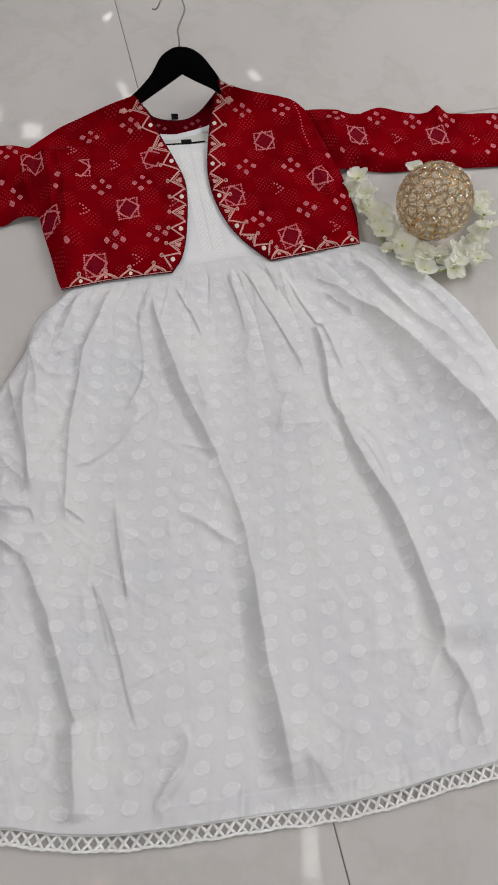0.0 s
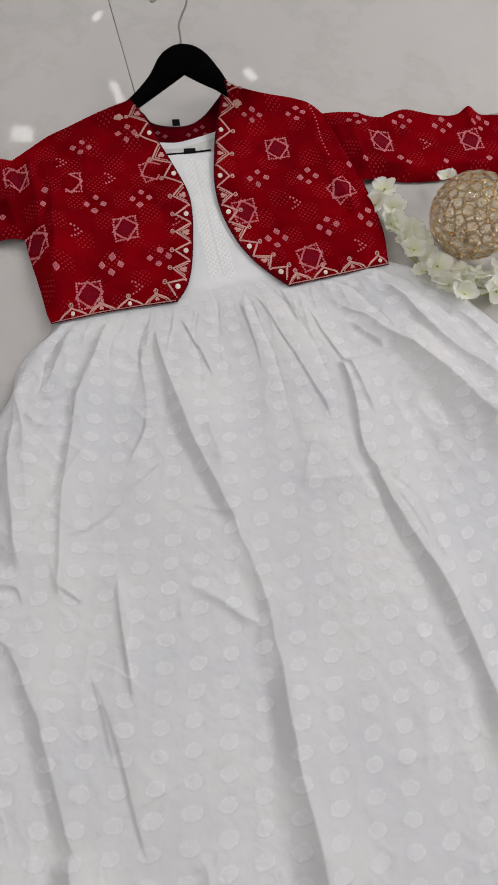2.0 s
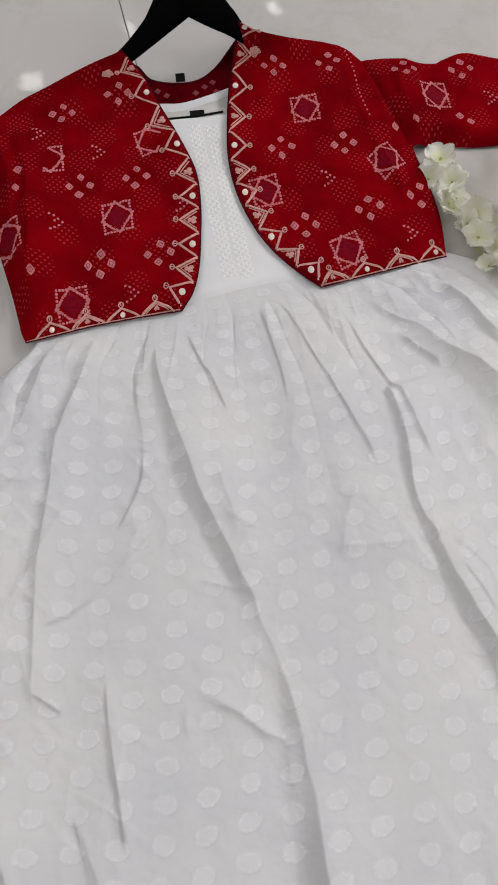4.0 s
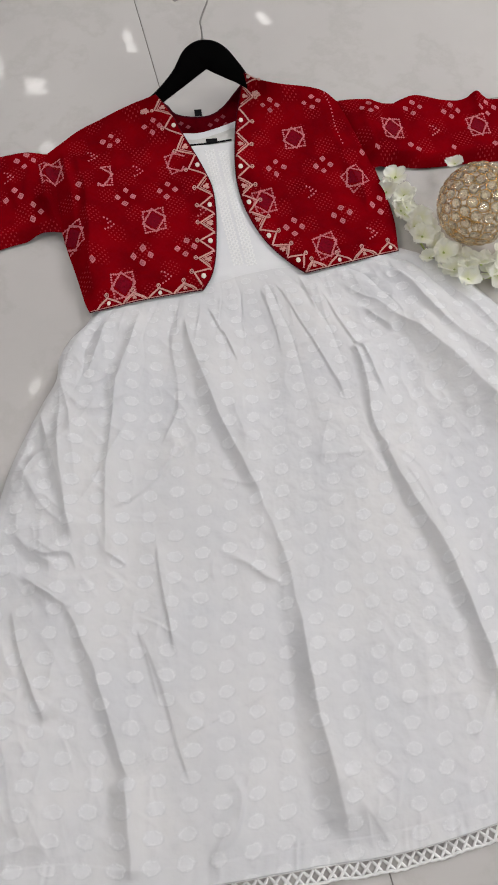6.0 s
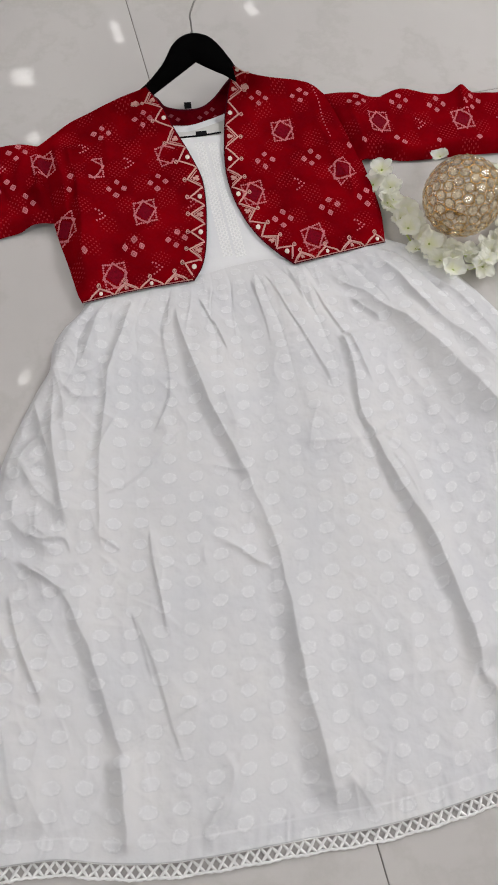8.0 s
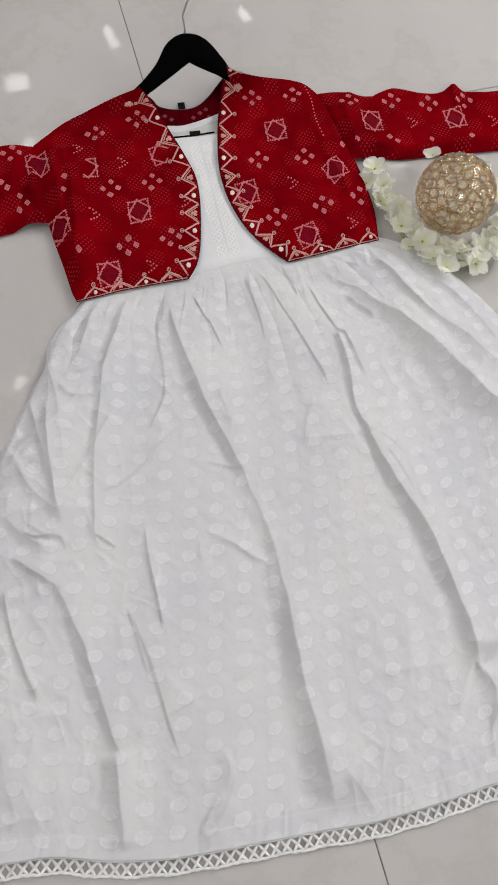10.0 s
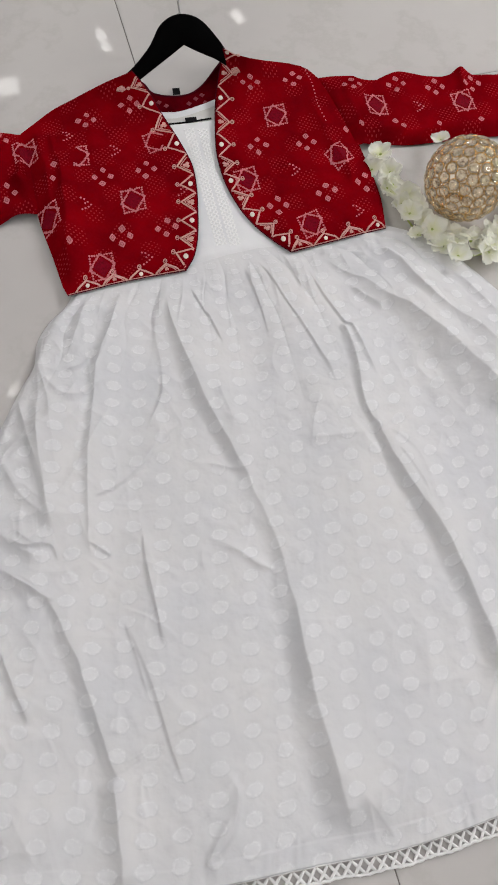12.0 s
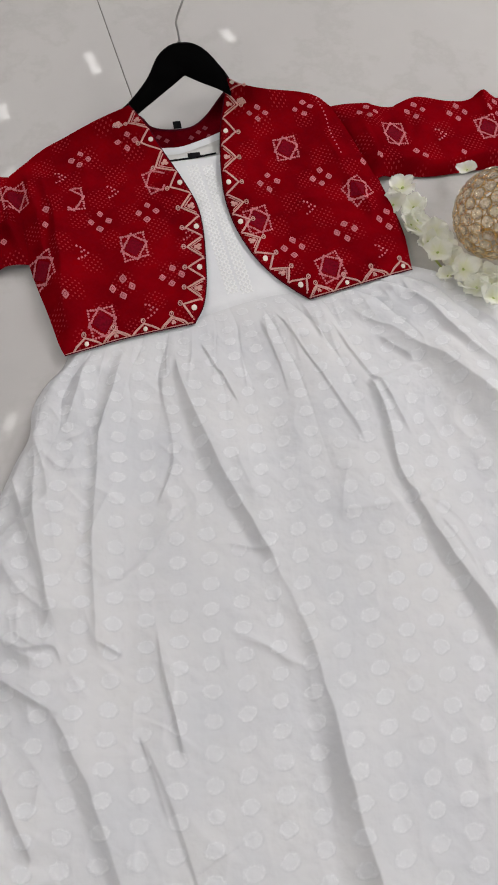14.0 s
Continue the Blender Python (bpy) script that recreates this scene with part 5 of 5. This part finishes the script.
# ---------------------------------------------------------------- hanger
def build_hanger():
    """A flat wooden hanger that leans up out of the collar; its arm tips rest on the tiles inside the jacket."""
    across, up, face = Vector((0.9667, 0.2535, 0.0354)), Vector((-0.1845, 0.5944, 0.7827)), Vector((0.1774, -0.7632, 0.6214))
    corner = Vector((-0.155, 1.210, 0.070))
    lean = Matrix.Translation(corner) @ Matrix((across, up, face)).transposed().to_4x4()
    hanger = thing("clothes_hanger", (-0.27, 1.14, 0.006), "matt black wooden clothes hanger with a steel hook inside the jacket", "hanger")
    outer = curve([(-0.135, -0.066), (-0.10, -0.052), (-0.05, -0.028), (0.0, 0.0005), (0.019, 0.0130), (0.038, 0.0280), (0.049, 0.0405), (0.059, 0.0525), (0.071, 0.0610), (0.087, 0.0665), (0.103, 0.0662), (0.119, 0.0612), (0.133, 0.0512), (0.144, 0.0380), (0.154, 0.0225), (0.164, 0.0080), (0.172, -0.001), (0.20, -0.022), (0.235, -0.044), (0.265, -0.060)], 110)
    inner = np.vstack([curve([(-0.130, -0.080), (-0.09, -0.066), (-0.03, -0.036), (0.0094, -0.0181), (0.037, -0.0058), (0.0654, 0.0070), (0.0958, 0.0208)], 55), curve([(0.0968, 0.0208), (0.113, 0.0100), (0.1317, -0.0012), (0.148, -0.0110), (0.18, -0.036), (0.215, -0.060), (0.255, -0.080)], 55)])
    levels = ((0.0016, -0.0062), (0.0, -0.0046), (0.0, 0.0040), (0.0012, 0.0054), (0.0032, 0.0062))
    verts, n = [], len(outer)
    for inset, z in levels:
        mid = (outer + inner) / 2
        for line in (outer, inner):
            d = mid - line
            d = d / (np.linalg.norm(d, axis=1)[:, None] + 1e-9)
            verts += [tuple(lean @ Vector((a, b, z - 0.75 * max(0.0, -0.002 - a) - 1.5 * max(0.0, a - 0.158)))) for a, b in line + d * inset]
    faces, last = [], len(levels) - 1
    for k in range(n - 1):
        faces.append((k, n + k, n + k + 1, k + 1))
        for lv in range(last):
            b, t = lv * 2 * n, (lv + 1) * 2 * n
            faces.append((b + k, b + k + 1, t + k + 1, t + k))
            faces.append((b + n + k + 1, b + n + k, t + n + k, t + n + k + 1))
        b = last * 2 * n
        faces.append((b + k, b + k + 1, b + n + k + 1, b + n + k))
    for k in (0, n - 1):
        for lv in range(last):
            b, t = lv * 2 * n, (lv + 1) * 2 * n
            faces.append((b + k, t + k, t + n + k, b + n + k))
    mesh_part("body", verts, faces, BLACK_WOOD, hanger, "curved black wooden yoke")
    hook = curve([(0.098, 0.055, 0), (0.099, 0.068, 0), (0.0998, 0.083, 0), (0.1000, 0.094, 0), (0.1085, 0.1085, 0), (0.1168, 0.1205, 0), (0.1185, 0.1310, 0), (0.1130, 0.1425, 0), (0.0985, 0.1500, 0), (0.0835, 0.1480, 0), (0.0755, 0.1405, 0), (0.0705, 0.1335, 0), (0.0645, 0.1306, 0), (0.0605, 0.1330, 0)], 90)
    tube("hook", [tuple(lean @ Vector(p)) for p in hook], 0.0016, CHROME, hanger, "bent steel wire hook", sides=10)
    collar = [tuple(lean @ Vector((0.0985, b, 0))) for b in (0.0650, 0.0675, 0.0690)]
    tube("hook_collar", collar, [0.0034, 0.0032, 0.0024], CHROME, hanger, "small steel collar", sides=10)


build_hanger()


# ---------------------------------------------------------------- crystal globe
def build_globe():
    centre, R = Vector((0.3878, 0.9797, 0.070)), 0.0645
    globe = thing("candle_globe", (centre.x, centre.y, 0.0), "round gold wire globe set with clear crystals on the tiles", "candle holder")
    bm = bmesh.new()
    prof = [(0.022, 0.0), (0.027, 0.0), (0.028, 0.002), (0.025, 0.005), (0.024, 0.010), (0.020, 0.010), (0.020, 0.003), (0.022, 0.0)]
    seg = 40
    rows = [[bm.verts.new((centre.x + r * math.cos(2 * math.pi * k / seg), centre.y + r * math.sin(2 * math.pi * k / seg), z)) for k in range(seg)] for r, z in prof]
    for a, b in zip(rows, rows[1:]):
        for k in range(seg):
            bm.faces.new((a[k], a[(k + 1) % seg], b[(k + 1) % seg], b[k]))
    part("base", bm, GOLD, globe, "low gold ring foot", smooth=True)

    r0 = 0.0092
    # one wire ring and one cut crystal, shared by all
    bm = bmesh.new()
    n, k2 = 18, 6
    rows = []
    for i in range(n):
        a = 2 * math.pi * i / n
        rows.append([bm.verts.new(((r0 + 0.00070 * math.cos(2 * math.pi * j / k2)) * math.cos(a), (r0 + 0.00070 * math.cos(2 * math.pi * j / k2)) * math.sin(a), 0.00070 * math.sin(2 * math.pi * j / k2))) for j in range(k2)])
    for i in range(n):
        for j in range(k2):
            bm.faces.new((rows[i][j], rows[(i + 1) % n][j], rows[(i + 1) % n][(j + 1) % k2], rows[i][(j + 1) % k2]))
    ring_mesh = bpy.data.meshes.new("wire_ring")
    bm.to_mesh(ring_mesh)
    bm.free()
    ring_mesh.polygons.foreach_set("use_smooth", [True] * len(ring_mesh.polygons))
    ring_mesh.materials.append(GOLD)
    bm = bmesh.new()
    levels = [(0.0050, 0.0028), (0.0085, 0.0007), (0.0085, -0.0007), (0.0044, -0.0028)]
    rows = [[bm.verts.new((r * math.cos(2 * math.pi * (k + 0.5 * (i % 2)) / 8), r * math.sin(2 * math.pi * (k + 0.5 * (i % 2)) / 8), z)) for k in range(8)] for i, (r, z) in enumerate(levels)]
    bm.faces.new(rows[0])
    bm.faces.new(rows[-1][::-1])
    for i, (a, b) in enumerate(zip(rows, rows[1:])):
        for k in range(8):
            if i % 2 == 0:
                bm.faces.new((a[k], b[k], a[(k + 1) % 8]))
                bm.faces.new((a[(k + 1) % 8], b[k], b[(k + 1) % 8]))
            else:
                bm.faces.new((a[k], b[(k + 1) % 8], a[(k + 1) % 8]))
                bm.faces.new((a[k], b[k], b[(k + 1) % 8]))
    bmesh.ops.recalc_face_normals(bm, faces=bm.faces)
    crystal_mesh = bpy.data.meshes.new("crystal")
    bm.to_mesh(crystal_mesh)
    bm.free()
    crystal_mesh.materials.append(CRYSTAL)
    step = 2 * r0 * 1.0
    rows_n = int(math.pi * R / (step * 0.90))
    for i in range(rows_n + 1):
        polar = math.pi * i / rows_n
        if polar > math.radians(158):
            continue
        around = max(1, round(2 * math.pi * R * math.sin(polar) / (2 * r0 * 1.06)))
        for k in range(around):
            a = 2 * math.pi * (k + 0.5 * (i % 2)) / around + 0.3 * i
            d = Vector((math.sin(polar) * math.cos(a), math.sin(polar) * math.sin(a), math.cos(polar)))
            turn = d.to_track_quat("Z", "Y").to_matrix().to_4x4()
            m = Matrix.Translation(centre + d * R) @ turn
            ring_ob = piece("wire_ring", ring_mesh, m, globe)
            piece("crystal", crystal_mesh, m @ Matrix.Rotation(random.uniform(0, 1), 4, "Z"), ring_ob)


build_globe()


# ---------------------------------------------------------------- flower garland
def build_garland():
    garland = thing("flower_garland", (0.3632, 0.9216, 0.0), "garland of white and pale green silk blossoms curled round the globe", "artificial flowers")
    path = curve([(0.2609, 1.0662, 0.012), (0.2749, 1.0273, 0.010), (0.2929, 0.9865, 0.009), (0.3028, 0.9468, 0.009), (0.3329, 0.9011, 0.008), (0.3831, 0.8759, 0.008), (0.4336, 0.8862, 0.008), (0.4793, 0.9218, 0.009), (0.4971, 0.9831, 0.009), (0.4905, 1.0444, 0.010), (0.4554, 1.0802, 0.010)], 120)
    tube("stem", path, 0.0018, STEM, garland, "thin pale green stem", sides=6)

    def petal(width, long, cup, ruffle, seed):
        rng = random.Random(seed)
        nu, nv = 9, 8
        verts, faces, uv = [], [], []
        ph = rng.uniform(0, 6)
        for j in range(nv):
            v = j / (nv - 1)
            half = width * 0.5 * (math.sin(math.pi * min(1, 0.10 + v * 0.84)) ** 0.62) * (0.45 + 0.55 * min(1, v * 2.2))
            for i in range(nu):
                u = i / (nu - 1) * 2 - 1
                px = half * u
                py = long * v * (1 - 0.07 * (1 - abs(u)) * (1 if v > 0.9 else 0)) - long * 0.10 * u * u * v
                pz = cup * (v**1.4) + 0.25 * cup * u * u * math.sin(math.pi * v) + ruffle * math.sin(5 * u + ph) * v * v - 0.6 * cup * max(0, v - 0.65) * 1.5
                verts.append((px, py, pz))
                uv.append((i / (nu - 1), v))
        for j in range(nv - 1):
            for i in range(nu - 1):
                faces.append((j * nu + i, j * nu + i + 1, (j + 1) * nu + i + 1, (j + 1) * nu + i))
        me = bpy.data.meshes.new("petal")
        me.from_pydata(verts, [], faces)
        me.polygons.foreach_set("use_smooth", [True] * len(faces))
        layer = me.uv_layers.new(name="UVMap")
        for loop in me.loops:
            layer.data[loop.index].uv = uv[loop.vertex_index]
        me.materials.append(PETAL)
        return me

    shapes = [petal(0.026, 0.024, 0.008, 0.0018, 1), petal(0.024, 0.025, 0.011, 0.0022, 2), petal(0.022, 0.022, 0.005, 0.0015, 3), petal(0.028, 0.023, 0.009, 0.0025, 4)]

    bm = bmesh.new()
    bmesh.ops.create_uvsphere(bm, u_segments=10, v_segments=6, radius=0.0028)
    core = bpy.data.meshes.new("blossom")
    bm.to_mesh(core)
    bm.free()
    core.materials.append(STEM)
    rng = random.Random(12)
    spots = []
    for k in range(26):
        t = k / 25
        p = path[int(t * 119)]
        spots.append((p[0] + rng.uniform(-0.016, 0.016), p[1] + rng.uniform(-0.016, 0.016), 0.014 + rng.uniform(0, 0.012), rng.uniform(0.85, 1.15)))
    spots += [(0.2659, 1.0682, 0.030, 1.15), (0.2800, 1.0366, 0.022, 1.0), (0.3010, 0.9845, 0.026, 1.1), (0.3028, 0.9468, 0.024, 1.1), (0.3350, 0.9134, 0.026, 1.15), (0.3731, 0.8860, 0.024, 1.0), (0.4234, 0.8729, 0.020, 1.2), (0.4690, 0.8944, 0.022, 1.2), (0.4949, 0.9626, 0.028, 1.2), (0.3744, 1.1015, 0.030, 0.85), (0.3631, 0.9063, 0.018, 1.1), (0.3984, 0.8962, 0.02, 1.1), (0.4438, 0.9014, 0.02, 1.1), (0.3280, 0.9316, 0.018, 1.0), (0.3181, 0.9673, 0.016, 1.0), (0.2829, 1.0131, 0.018, 1.0), (0.4745, 0.9422, 0.02, 1.0), (0.3550, 0.9270, 0.014, 0.9), (0.3790, 0.9120, 0.015, 0.95), (0.4060, 0.9100, 0.014, 0.9), (0.4330, 0.9200, 0.015, 0.95), (0.4560, 0.9330, 0.015, 0.95)]
    for x, y, z, size in spots:
        tilt = Euler((rng.uniform(-0.6, 0.5), rng.uniform(-0.5, 0.5), rng.uniform(0, 6.28))).to_matrix().to_4x4()
        m = Matrix.Translation((x, y, z)) @ tilt @ Matrix.Scale(size * 0.9, 4)
        flower = piece("blossom", core, m, garland)
        count = rng.choice((4, 4, 5))
        for k in range(count):
            a = 2 * math.pi * k / count + rng.uniform(-0.15, 0.15)
            pm = m @ Matrix.Rotation(a, 4, "Z") @ Matrix.Rotation(rng.uniform(-0.1, 0.35), 4, "X") @ Matrix.Translation((0, 0.0015, 0.0006 * k))
            piece("petal", rng.choice(shapes), pm, flower)


build_garland()


# ---------------------------------------------------------------- floor tiles
def build_tiles():
    """Large tiles laid in line with the dress, each with a small arris."""
    joint = 0.0016
    hx, hy = WIDE / 2 - joint / 2, PITCH / 2 - joint / 2
    bm = bmesh.new()
    low = [bm.verts.new((sx * hx, sy * hy, -0.009)) for sx, sy in ((-1, -1), (1, -1), (1, 1), (-1, 1))]
    mid = [bm.verts.new((sx * hx, sy * hy, -0.0006)) for sx, sy in ((-1, -1), (1, -1), (1, 1), (-1, 1))]
    top = [bm.verts.new((sx * (hx - 0.0006), sy * (hy - 0.0006), 0.0)) for sx, sy in ((-1, -1), (1, -1), (1, 1), (-1, 1))]
    bm.faces.new(top)
    for a, b in ((low, mid), (mid, top)):
        for k in range(4):
            bm.faces.new((a[k], a[(k + 1) % 4], b[(k + 1) % 4], b[k]))
    me = bpy.data.meshes.new("tile")
    bm.to_mesh(me)
    bm.free()
    me.materials.append(TILE)
    for i in range(-3, 4):
        for j in range(-6, 7):
            piece("tile", me, ROOM @ Matrix.Translation(((i + 0.5) * WIDE, (j + 0.5) * PITCH, 0.0)), FLOOR)


build_tiles()
